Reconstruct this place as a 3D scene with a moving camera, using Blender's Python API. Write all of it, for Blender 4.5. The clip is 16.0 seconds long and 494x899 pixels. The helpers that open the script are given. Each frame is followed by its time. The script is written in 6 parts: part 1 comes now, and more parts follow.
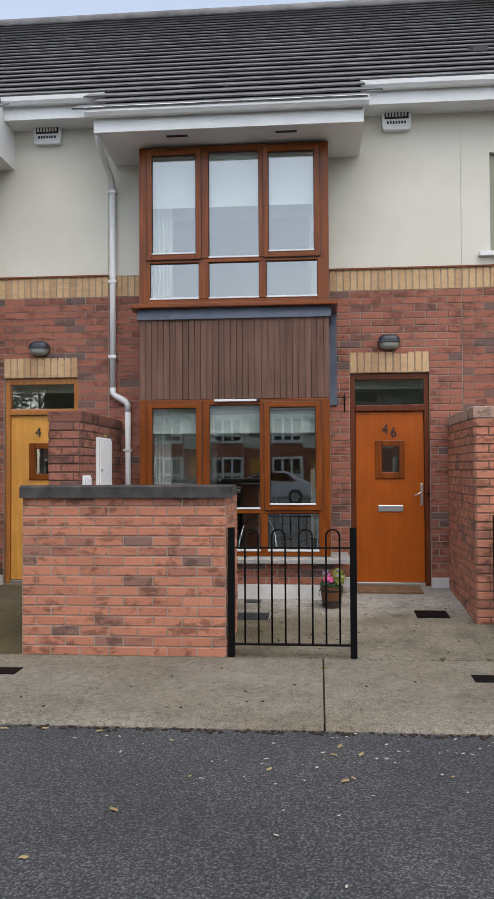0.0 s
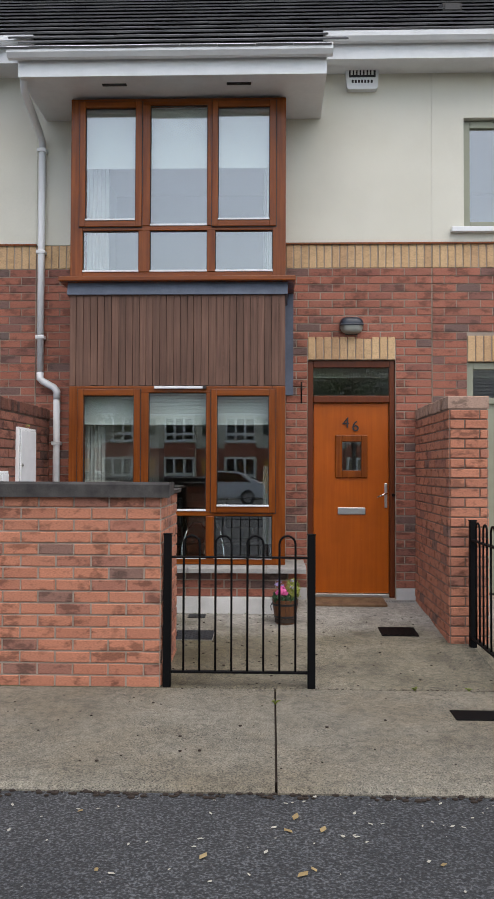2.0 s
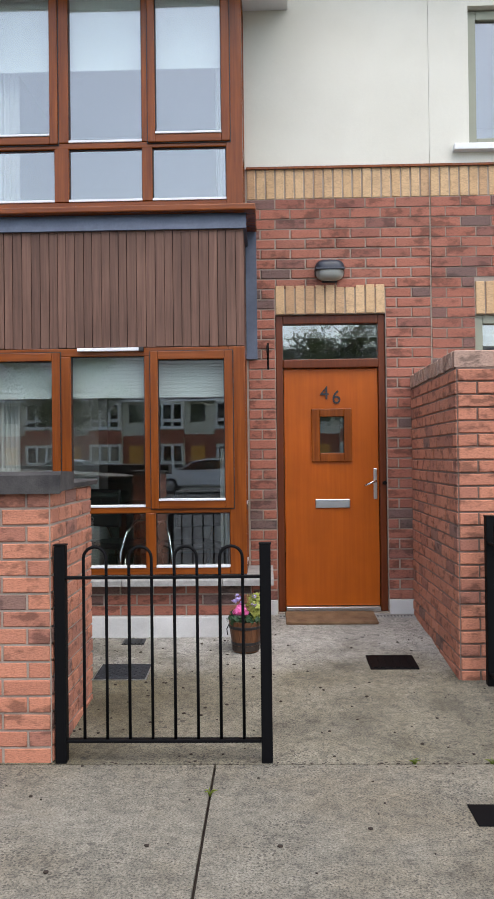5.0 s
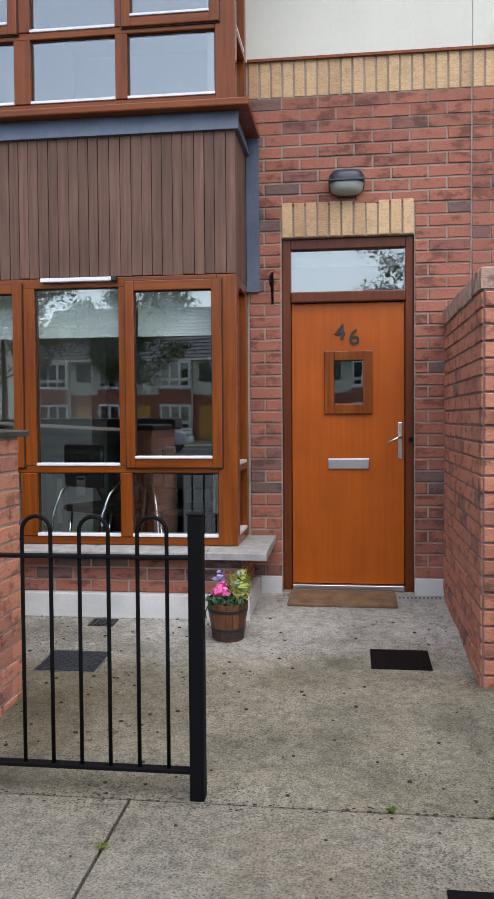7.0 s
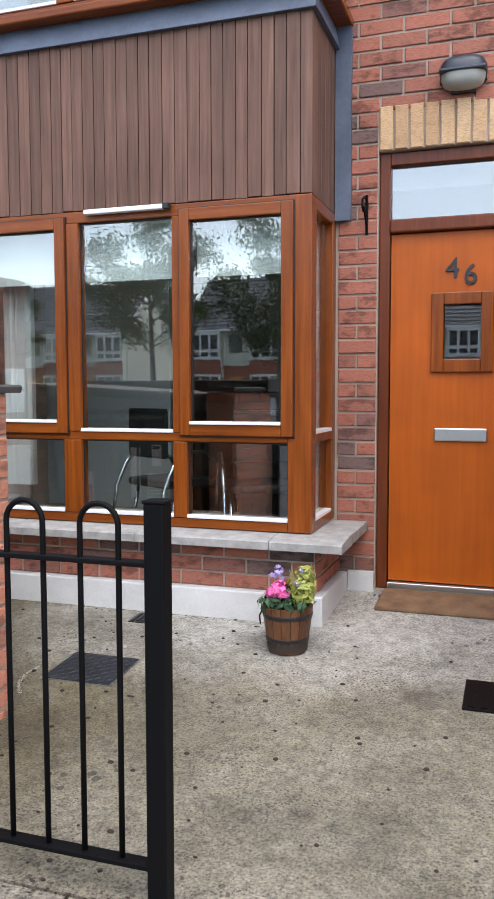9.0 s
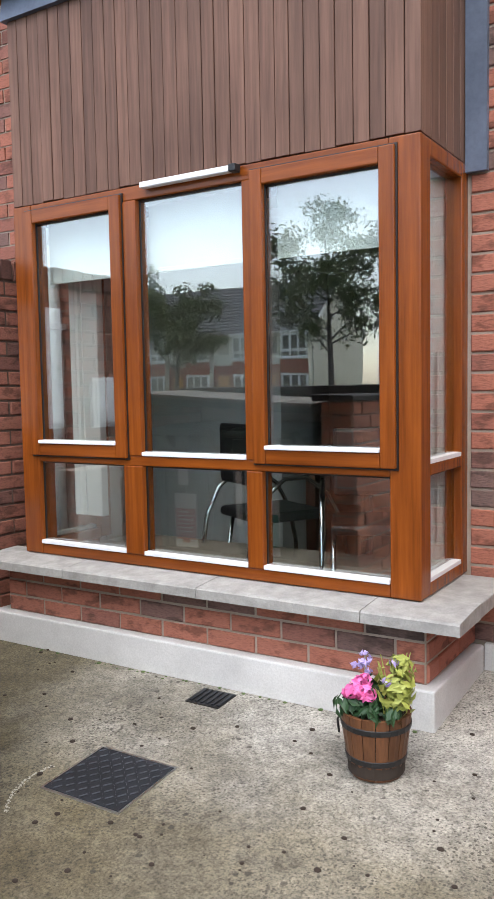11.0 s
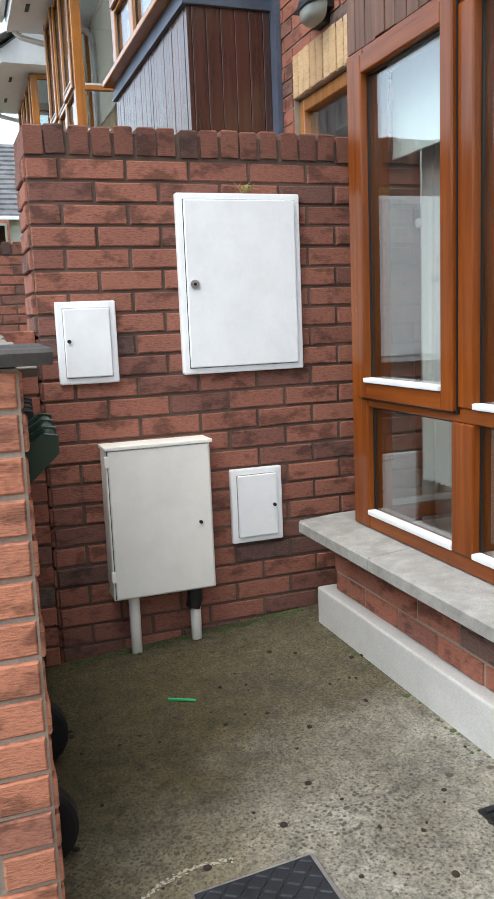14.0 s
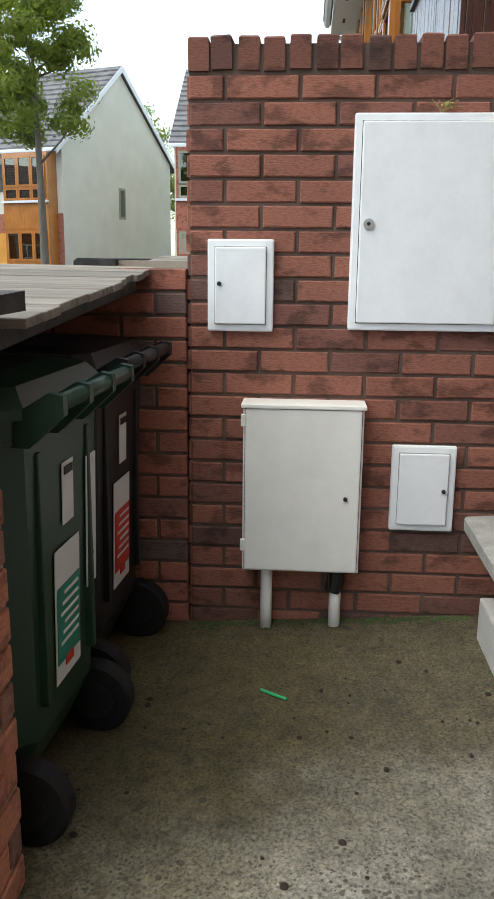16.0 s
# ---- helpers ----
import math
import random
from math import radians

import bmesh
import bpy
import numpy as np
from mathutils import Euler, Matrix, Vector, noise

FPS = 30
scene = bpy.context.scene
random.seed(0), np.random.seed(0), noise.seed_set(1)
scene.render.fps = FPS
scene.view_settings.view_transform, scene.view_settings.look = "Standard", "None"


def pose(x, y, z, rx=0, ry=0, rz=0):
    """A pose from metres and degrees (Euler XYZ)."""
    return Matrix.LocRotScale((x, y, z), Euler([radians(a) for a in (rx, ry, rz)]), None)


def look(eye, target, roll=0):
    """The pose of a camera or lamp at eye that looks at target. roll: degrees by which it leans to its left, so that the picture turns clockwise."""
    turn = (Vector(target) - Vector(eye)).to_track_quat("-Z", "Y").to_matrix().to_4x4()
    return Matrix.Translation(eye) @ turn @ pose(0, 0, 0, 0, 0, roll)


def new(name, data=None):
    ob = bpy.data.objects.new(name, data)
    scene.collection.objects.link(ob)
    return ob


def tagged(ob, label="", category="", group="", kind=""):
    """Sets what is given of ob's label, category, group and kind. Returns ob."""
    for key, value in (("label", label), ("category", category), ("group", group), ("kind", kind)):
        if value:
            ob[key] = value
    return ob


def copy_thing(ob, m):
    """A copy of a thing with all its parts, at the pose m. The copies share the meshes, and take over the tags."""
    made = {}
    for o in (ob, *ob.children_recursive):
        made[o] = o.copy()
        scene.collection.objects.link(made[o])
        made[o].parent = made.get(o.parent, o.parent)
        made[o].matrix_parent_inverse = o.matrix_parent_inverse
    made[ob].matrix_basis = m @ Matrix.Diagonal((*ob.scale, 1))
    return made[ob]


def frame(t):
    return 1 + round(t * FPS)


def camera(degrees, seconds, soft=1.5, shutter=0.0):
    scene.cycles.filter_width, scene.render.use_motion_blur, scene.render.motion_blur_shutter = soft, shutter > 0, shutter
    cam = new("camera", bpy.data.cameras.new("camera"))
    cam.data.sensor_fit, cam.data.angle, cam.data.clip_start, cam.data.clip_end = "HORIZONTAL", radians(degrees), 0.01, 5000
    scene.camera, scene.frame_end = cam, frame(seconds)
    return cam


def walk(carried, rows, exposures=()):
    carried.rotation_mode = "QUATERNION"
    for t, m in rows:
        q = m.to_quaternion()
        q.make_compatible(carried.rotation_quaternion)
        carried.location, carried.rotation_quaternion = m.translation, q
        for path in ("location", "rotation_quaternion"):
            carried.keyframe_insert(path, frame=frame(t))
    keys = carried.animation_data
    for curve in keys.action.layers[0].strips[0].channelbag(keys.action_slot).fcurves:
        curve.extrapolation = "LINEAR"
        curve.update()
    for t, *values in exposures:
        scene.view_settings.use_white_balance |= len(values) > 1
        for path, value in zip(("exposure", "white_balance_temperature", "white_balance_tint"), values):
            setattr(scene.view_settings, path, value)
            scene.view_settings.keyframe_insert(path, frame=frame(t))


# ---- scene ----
cam = camera(33.8, 16.0)
PATH = [
    (0, (-0.01, 0.436, 1.492), (-0.186, 2.428, 1.542), -0.3),
    (0.5, (0.015, 0.708, 1.458), (-0.137, 2.701, 1.517), 0.1),
    (1, (0.016, 0.926, 1.453), (-0.124, 2.921, 1.508), 0.3),
    (1.5, (-0.034, 1.185, 1.472), (-0.112, 3.183, 1.526), 0.3),
    (2, (-0.011, 1.427, 1.455), (-0.073, 3.426, 1.507), 0.2),
    (2.5, (0.032, 1.711, 1.465), (-0.03, 3.71, 1.519), 0.2),
    (3, (0.018, 2.0, 1.447), (-0.033, 3.999, 1.498), 0.2),
    (3.5, (0.017, 2.258, 1.444), (-0.022, 4.257, 1.497), -0.0),
    (4, (0.111, 2.542, 1.426), (0.077, 4.541, 1.477), -0.2),
    (4.5, (0.202, 2.782, 1.425), (0.157, 4.781, 1.463), -0.6),
    (4.7, (0.226, 2.891, 1.436), (0.181, 4.89, 1.465), -0.6),
    (6.8, (0.732, 3.953, 1.361), (0.495, 5.938, 1.308), -0.7),
    (7, (0.782, 4.048, 1.365), (0.531, 6.03, 1.289), -0.4),
    (7.5, (0.91, 4.294, 1.345), (0.571, 6.262, 1.244), 0.1),
    (8, (1.002, 4.525, 1.333), (0.557, 6.47, 1.202), 0.3),
    (8.5, (1.016, 4.806, 1.333), (0.484, 6.729, 1.187), 0.3),
    (9, (1.06, 5.064, 1.297), (0.43, 6.956, 1.152), -0.1),
    (9.2, (1.102, 5.18, 1.275), (0.382, 7.041, 1.141), -0.2),
    (11.3, (1.108, 6.309, 1.402), (-0.04, 7.938, 1.235), -1.2),
    (11.5, (1.117, 6.406, 1.419), (-0.11, 7.975, 1.242), -1.3),
    (12, (1.063, 6.637, 1.407), (-0.359, 8.032, 1.228), -1.3),
    (12.5, (0.976, 6.873, 1.397), (-0.558, 8.145, 1.219), -1.2),
    (13, (0.904, 7.135, 1.358), (-0.746, 8.247, 1.162), -1.7),
    (13.5, (0.85, 7.35, 1.36), (-0.95, 8.187, 1.119), -2.3),
    (14, (0.782, 7.543, 1.353), (-1.081, 8.201, 1.041), -2.3),
    (14.5, (0.713, 7.734, 1.376), (-1.195, 8.22, 1.023), -1.6),
    (15, (0.675, 7.948, 1.37), (-1.27, 8.196, 0.979), -1.0),
    (15.5, (0.633, 8.089, 1.36), (-1.321, 8.12, 0.934), -0.9),
    (16, (0.5, 8.219, 1.386), (-1.442, 8.083, 0.928), 0.6),
]
EXPOSURES = [(0, 1.05, 7100, 11), (3, 1.0, 7050, 11), (4.5, 1.4, 6850, 11), (7, 1.32, 6600, 11), (9, 1.78, 6600, 11), (11.5, 1.88, 6850, 9), (14, 1.74, 6900, 5), (15.5, 1.5, 6950, 3), (16, 1.5, 6950, 3)]
walk(cam, [(t, look(eye, target, roll)) for t, eye, target, roll in PATH], EXPOSURES)

# ---- world, sun, exposure ----
world = bpy.data.worlds.new("overcast_sky")
scene.world = world
world.use_nodes = True
wn, wl = world.node_tree.nodes, world.node_tree.links
sky = wn.new("ShaderNodeTexSky")
sky.sky_type = "NISHITA"
sky.sun_disc = False
sky.sun_elevation, sky.sun_rotation = radians(61), radians(155)
sky.air_density, sky.dust_density, sky.ozone_density = 1.0, 1.2, 1.0
pale = wn.new("ShaderNodeHueSaturation")
pale.inputs["Saturation"].default_value = 0.68
wl.new(sky.outputs[0], pale.inputs["Color"])
wl.new(pale.outputs[0], wn["Background"].inputs["Color"])
wn["Background"].inputs["Strength"].default_value = 0.15
sun = new("sun", bpy.data.lights.new("sun", "SUN"))
sun.data.energy, sun.data.angle, sun.data.color = 0.8, radians(70), (1.0, 0.98, 0.95)
sun.matrix_world = look((0, 0, 20), (-0.20, 0.42, 19.13))


# ---- materials ----
def material(name, rough=0.7, metal=0.0):
    m = bpy.data.materials.new(name)
    m.use_nodes = True
    b = m.node_tree.nodes["Principled BSDF"]
    b.inputs["Roughness"].default_value = rough
    b.inputs["Metallic"].default_value = metal
    return m, m.node_tree.nodes, m.node_tree.links, b


def coords(n, l, scale=(1, 1, 1)):
    g = n.new("ShaderNodeNewGeometry")
    s = n.new("ShaderNodeMapping")
    s.inputs["Scale"].default_value = scale
    l.new(g.outputs["Position"], s.inputs["Vector"])
    return s.outputs["Vector"]


def noise_tex(n, l, vec, scale, detail=4.0, rough=0.6):
    t = n.new("ShaderNodeTexNoise")
    t.inputs["Scale"].default_value, t.inputs["Detail"].default_value = scale, detail
    t.inputs["Roughness"].default_value = rough
    l.new(vec, t.inputs["Vector"])
    return t.outputs["Fac"]


def ramp(n, l, fac, stops):
    r = n.new("ShaderNodeValToRGB")
    e = r.color_ramp.elements
    while len(e) < len(stops):
        e.new(0.5)
    for k, (p, c) in zip(e, stops):
        k.position, k.color = p, (*c, 1)
    l.new(fac, r.inputs["Fac"])
    return r.outputs["Color"]


def mix(n, l, a, b, fac, mode="MIX"):
    x = n.new("ShaderNodeMix")
    x.data_type, x.blend_type = "RGBA", mode
    for sock, v in ((x.inputs[6], a), (x.inputs[7], b), (x.inputs[0], fac)):
        if isinstance(v, (int, float)):
            sock.default_value = v
        elif isinstance(v, tuple):
            sock.default_value = (*v, 1)
        else:
            l.new(v, sock)
    return x.outputs[2]


def relief(n, l, b, height, strength, distance=0.01):
    u = n.new("ShaderNodeBump")
    u.inputs["Strength"].default_value, u.inputs["Distance"].default_value = strength, distance
    l.new(height, u.inputs["Height"])
    l.new(u.outputs["Normal"], b.inputs["Normal"])


def grey(v):
    return (v, v, v)


def two_tone(name, dark, light, rough=0.7, scale=6.0, fine=120.0, bump=0.15, metal=0.0, stretch=(1, 1, 1), spread=(0.3, 0.7)):
    """A surface of two tones: broad patches and a fine grain, with light relief."""
    m, n, l, b = material(name, rough, metal)
    v = coords(n, l, stretch)
    broad, grain = noise_tex(n, l, v, scale), noise_tex(n, l, v, fine, 3)
    c = ramp(n, l, broad, [(spread[0], dark), (spread[1], light)])
    c = mix(n, l, c, ramp(n, l, grain, [(0.3, grey(0.72)), (0.7, grey(1.0))]), 0.6, "MULTIPLY")
    l.new(c, b.inputs["Base Color"])
    relief(n, l, b, grain, bump, 0.004)
    return m


def brick_material(name, tones, island=False, smudge=0.75):
    m, n, l, b = material(name, 0.9)
    if island:
        r = n.new("ShaderNodeNewGeometry").outputs["Random Per Island"]
    else:
        r = n.new("ShaderNodeObjectInfo").outputs["Random"]
    v = coords(n, l)
    c = ramp(n, l, r, tones)
    blot = noise_tex(n, l, coords(n, l, (1, 1, 1.9)), 8.0, 3)
    c = mix(n, l, c, ramp(n, l, blot, [(0.52, grey(1.06)), (0.63, grey(0.38))]), smudge, "MULTIPLY")
    drag = noise_tex(n, l, coords(n, l, (1, 1, 4.0)), 60.0, 4)
    c = mix(n, l, c, ramp(n, l, drag, [(0.30, grey(0.58)), (0.48, grey(0.95)), (0.66, grey(1.12))]), 0.85, "MULTIPLY")
    l.new(c, b.inputs["Base Color"])
    relief(n, l, b, drag, 0.55, 0.006)
    return m


def wood(name, dark, light, rough, along="z", grain=1.0, vary=True):
    m, n, l, b = material(name, rough)
    b.inputs["Specular IOR Level"].default_value = 0.3
    s = {"x": (1.2, 26, 26), "y": (26, 1.2, 26), "z": (26, 26, 1.2)}[along]
    v = coords(n, l, tuple(k * grain for k in s))
    g = noise_tex(n, l, v, 1.6, 6, 0.65)
    c = ramp(n, l, g, [(0.28, dark), (0.72, light)])
    patch = noise_tex(n, l, coords(n, l), 2.2, 3)
    c = mix(n, l, c, ramp(n, l, patch, [(0.3, grey(0.78)), (0.7, grey(1.1))]), 0.8, "MULTIPLY")
    if vary:
        o = n.new("ShaderNodeObjectInfo").outputs["Random"]
        c = mix(n, l, c, ramp(n, l, o, [(0.0, grey(0.72)), (1.0, grey(1.18))]), 0.8, "MULTIPLY")
    l.new(c, b.inputs["Base Color"])
    relief(n, l, b, g, 0.25, 0.003)
    return m


def plain(name, colour, rough=0.6, metal=0.0):
    m, n, l, b = material(name, rough, metal)
    g = noise_tex(n, l, coords(n, l), 7.0, 6, 0.7)
    c = ramp(n, l, g, [(0.3, tuple(k * 0.92 for k in colour)), (0.6, colour)])
    l.new(c, b.inputs["Base Color"])
    return m


def glass(name, base=0.19, tint=(0.93, 0.97, 0.96)):
    m, n, l, b = material(name)
    out = n["Material Output"]
    lw = n.new("ShaderNodeLayerWeight")
    lw.inputs["Blend"].default_value = 0.5
    p5 = n.new("ShaderNodeMath")
    p5.operation, p5.inputs[1].default_value = "POWER", 5.0
    l.new(lw.outputs["Facing"], p5.inputs[0])
    f = n.new("ShaderNodeMapRange")
    f.inputs["To Min"].default_value = base
    l.new(p5.outputs[0], f.inputs["Value"])
    t, g, x = n.new("ShaderNodeBsdfTransparent"), n.new("ShaderNodeBsdfGlossy"), n.new("ShaderNodeMixShader")
    t.inputs["Color"].default_value = (*tint, 1)
    g.inputs["Roughness"].default_value = 0.004
    ripple = noise_tex(n, l, coords(n, l), 2.6, 1)
    u = n.new("ShaderNodeBump")
    u.inputs["Strength"].default_value, u.inputs["Distance"].default_value = 0.006, 0.05
    l.new(ripple, u.inputs["Height"])
    l.new(u.outputs["Normal"], g.inputs["Normal"])
    l.new(f.outputs[0], x.inputs[0])
    l.new(t.outputs[0], x.inputs[1])
    l.new(g.outputs[0], x.inputs[2])
    l.new(x.outputs[0], out.inputs["Surface"])
    return m


RED = [(0.0, (0.30, 0.115, 0.078)), (0.35, (0.36, 0.13, 0.086)), (0.7, (0.31, 0.11, 0.072)), (0.82, (0.26, 0.10, 0.073)), (0.92, (0.18, 0.098, 0.082)), (1.0, (0.13, 0.09, 0.08))]
ORANGE = [(0.0, (0.43, 0.175, 0.108)), (0.4, (0.50, 0.20, 0.12)), (0.75, (0.41, 0.16, 0.098)), (0.90, (0.33, 0.138, 0.095)), (1.0, (0.21, 0.12, 0.095))]
DARKRED = [(0.0, (0.265, 0.102, 0.070)), (0.4, (0.315, 0.122, 0.082)), (0.75, (0.245, 0.094, 0.066)), (0.90, (0.195, 0.082, 0.062)), (1.0, (0.12, 0.068, 0.056))]
BUFF = [(0.0, (0.53, 0.34, 0.18)), (0.5, (0.61, 0.41, 0.23)), (1.0, (0.47, 0.29, 0.16))]
PALE = [(0.0, (0.40, 0.24, 0.17)), (0.5, (0.46, 0.31, 0.24)), (1.0, (0.33, 0.20, 0.15))]
M = {}
WEATHERED = [(p, tuple(k * 0.62 for k in c)) for p, c in DARKRED]
for key, tones in (("red", RED), ("orange", ORANGE), ("darkred", DARKRED), ("buff", BUFF), ("weathered", WEATHERED), ("pale", PALE)):
    M[key] = brick_material("brick_" + key, tones, smudge=0.2 if key == "buff" else 0.75)
    M[key + "_far"] = brick_material("brick_" + key + "_joined", tones, True, 0.2 if key == "buff" else 0.75)
M["mortar"] = two_tone("mortar", (0.30, 0.24, 0.19), (0.42, 0.35, 0.29), 0.95, 5, 160, 0.4)
M["mortar_dark"] = two_tone("dark_mortar", (0.085, 0.054, 0.041), (0.165, 0.108, 0.084), 0.95, 5, 160, 0.4)
M["mortar_mid"] = two_tone("grey_brown_mortar", (0.17, 0.12, 0.095), (0.27, 0.20, 0.16), 0.95, 5, 160, 0.4)
M["render"] = two_tone("cream_render", (0.66, 0.64, 0.55), (0.74, 0.72, 0.63), 0.92, 1.2, 220, 0.3)
M["plinth"] = two_tone("painted_plinth", (0.50, 0.50, 0.49), (0.66, 0.66, 0.65), 0.85, 3.0, 150, 0.25)
M["sillstone"] = two_tone("concrete_sill", (0.25, 0.243, 0.23), (0.40, 0.39, 0.37), 0.9, 14.0, 150, 0.7)
M["frame"] = wood("stained_hardwood_frame", (0.130, 0.030, 0.005), (0.262, 0.067, 0.010), 0.24, "z", vary=False)
M["frame_across"] = wood("stained_hardwood_rail", (0.130, 0.030, 0.005), (0.262, 0.067, 0.010), 0.24, "x", vary=False)
M["frame_light"] = wood("honey_hardwood_frame", (0.33, 0.115, 0.024), (0.50, 0.20, 0.047), 0.15, "z", vary=False)
M["frame_light"].node_tree.nodes["Principled BSDF"].inputs["Specular IOR Level"].default_value = 0.9
M["door"] = wood("orange_door_veneer", (0.35, 0.070, 0.0025), (0.435, 0.096, 0.004), 0.38, "z", 0.7, vary=False)
M["door_frame"] = wood("dark_door_frame", (0.085, 0.018, 0.004), (0.15, 0.034, 0.008), 0.35, "z", vary=False)
M["door_light"] = wood("yellow_door_veneer", (0.58, 0.26, 0.05), (0.72, 0.36, 0.08), 0.4, "z", 0.7, vary=False)
M["clad"] = wood("brown_cladding", (0.088, 0.044, 0.031), (0.188, 0.101, 0.071), 0.62)
M["clad_dark"] = wood("dark_cladding", (0.05, 0.018, 0.012), (0.10, 0.035, 0.022), 0.4)
M["clad_dark"].node_tree.nodes["Principled BSDF"].inputs["Specular IOR Level"].default_value = 1.0
M["clad_dark"].node_tree.nodes["Principled BSDF"].inputs["Roughness"].default_value = 0.24
M["gasket"] = plain("black_shade_line", (0.008, 0.007, 0.006), 0.5)
M["white"] = plain("white_upvc", (0.74, 0.75, 0.76), 0.35)
M["box_white"] = plain("white_meter_box", (0.86, 0.87, 0.88), 0.45)
M["box_cream"] = plain("aged_meter_box", (0.84, 0.82, 0.77), 0.5)
M["lead"] = two_tone("lead_flashing", (0.065, 0.083, 0.122), (0.115, 0.14, 0.195), 0.5, 4, 60, 0.15)
M["black"] = plain("black_painted_steel", (0.0025, 0.0025, 0.003), 0.6)
M["black"].node_tree.nodes["Principled BSDF"].inputs["Specular IOR Level"].default_value = 0.12
M["iron"] = two_tone("dark_cast_iron", (0.007, 0.009, 0.012), (0.018, 0.021, 0.027), 0.5, 8, 90, 0.2, 0.0)
M["tread"] = two_tone("worn_steel_tread", (0.035, 0.040, 0.048), (0.075, 0.082, 0.095), 0.4, 8, 90, 0.2)
M["hood"] = plain("blue_black_hood", (0.022, 0.028, 0.042), 0.4)
M["blackplastic"] = plain("black_plastic", (0.010, 0.010, 0.011), 0.5)
M["rubber"] = plain("black_rubber", (0.004, 0.004, 0.0045), 0.75)
M["chrome"] = plain("chrome", (0.72, 0.72, 0.72), 0.12, 1.0)
M["silver"] = plain("brushed_aluminium", (0.62, 0.62, 0.60), 0.32, 1.0)
M["glass"] = glass("window_glass")
M["glass_dark"] = glass("obscured_glass", 0.15, (0.35, 0.38, 0.37))
M["diffuser"] = plain("lamp_diffuser", (0.30, 0.31, 0.28), 0.3)
M["blind"] = plain("white_roller_blind", (0.72, 0.76, 0.73), 0.8)
M["curtain"] = plain("white_curtain", (0.72, 0.72, 0.70), 0.9)
M["wall_in"] = plain("interior_paint", (0.62, 0.62, 0.58), 0.85)
M["floor_in"] = wood("interior_floor", (0.16, 0.08, 0.04), (0.28, 0.15, 0.08), 0.4, "x")
M["coir"] = two_tone("coir_mat", (0.13, 0.07, 0.035), (0.24, 0.14, 0.075), 0.98, 12, 300, 0.8)
M["tile"] = two_tone("grey_roof_tile", (0.085, 0.086, 0.090), (0.20, 0.20, 0.205), 0.65, 3.0, 70, 0.4)
M["leaf"] = two_tone("tree_leaf", (0.08, 0.12, 0.02), (0.24, 0.27, 0.05), 0.6, 1.0, 8, 0.1)
M["bark"] = two_tone("bark", (0.10, 0.085, 0.07), (0.20, 0.17, 0.14), 0.95, 8, 60, 0.6, stretch=(1, 1, 0.3))
M["green"] = plain("green_bin_plastic", (0.013, 0.042, 0.024), 0.4)
M["paper"] = plain("white_label", (0.70, 0.70, 0.68), 0.55)
M["label_green"] = plain("green_label", (0.02, 0.22, 0.16), 0.5)
M["label_red"] = plain("red_label", (0.55, 0.04, 0.025), 0.5)
M["felt"] = two_tone("roofing_felt", (0.022, 0.020, 0.020), (0.072, 0.066, 0.062), 0.9, 9, 120, 0.5)
M["oldboard"] = wood("weathered_board", (0.15, 0.135, 0.115), (0.33, 0.30, 0.26), 0.92, "y")
M["barrel"] = wood("stained_barrel_stave", (0.075, 0.03, 0.014), (0.19, 0.08, 0.035), 0.45)
M["soil"] = plain("soil_and_gap_shade", (0.03, 0.02, 0.014), 0.95)
M["pink"] = plain("pink_petal", (0.78, 0.16, 0.42), 0.6)
M["lilac"] = plain("lilac_petal", (0.42, 0.34, 0.62), 0.6)
M["leaf_dark"] = plain("dark_leaf", (0.02, 0.06, 0.02), 0.55)
M["leaf_yellow"] = plain("variegated_leaf", (0.30, 0.33, 0.07), 0.55)
M["olive"] = plain("olive_green_frame", (0.27, 0.28, 0.21), 0.5)
M["carpaint"] = plain("white_car_paint", (0.70, 0.72, 0.74), 0.2)
M["alloy"] = plain("wheel_alloy", (0.45, 0.45, 0.46), 0.3, 0.8)
M["deadleaf"] = two_tone("fallen_leaf", (0.24, 0.16, 0.06), (0.42, 0.32, 0.16), 0.8, 3, 60, 0.2)
M["litter"] = plain("pale_leaf_litter", (0.42, 0.40, 0.33), 0.9)
M["greenstrap"] = plain("green_plastic_scrap", (0.03, 0.42, 0.16), 0.5)
M["grass"] = two_tone("grass", (0.04, 0.075, 0.02), (0.09, 0.13, 0.035), 0.9, 3, 90, 0.6)


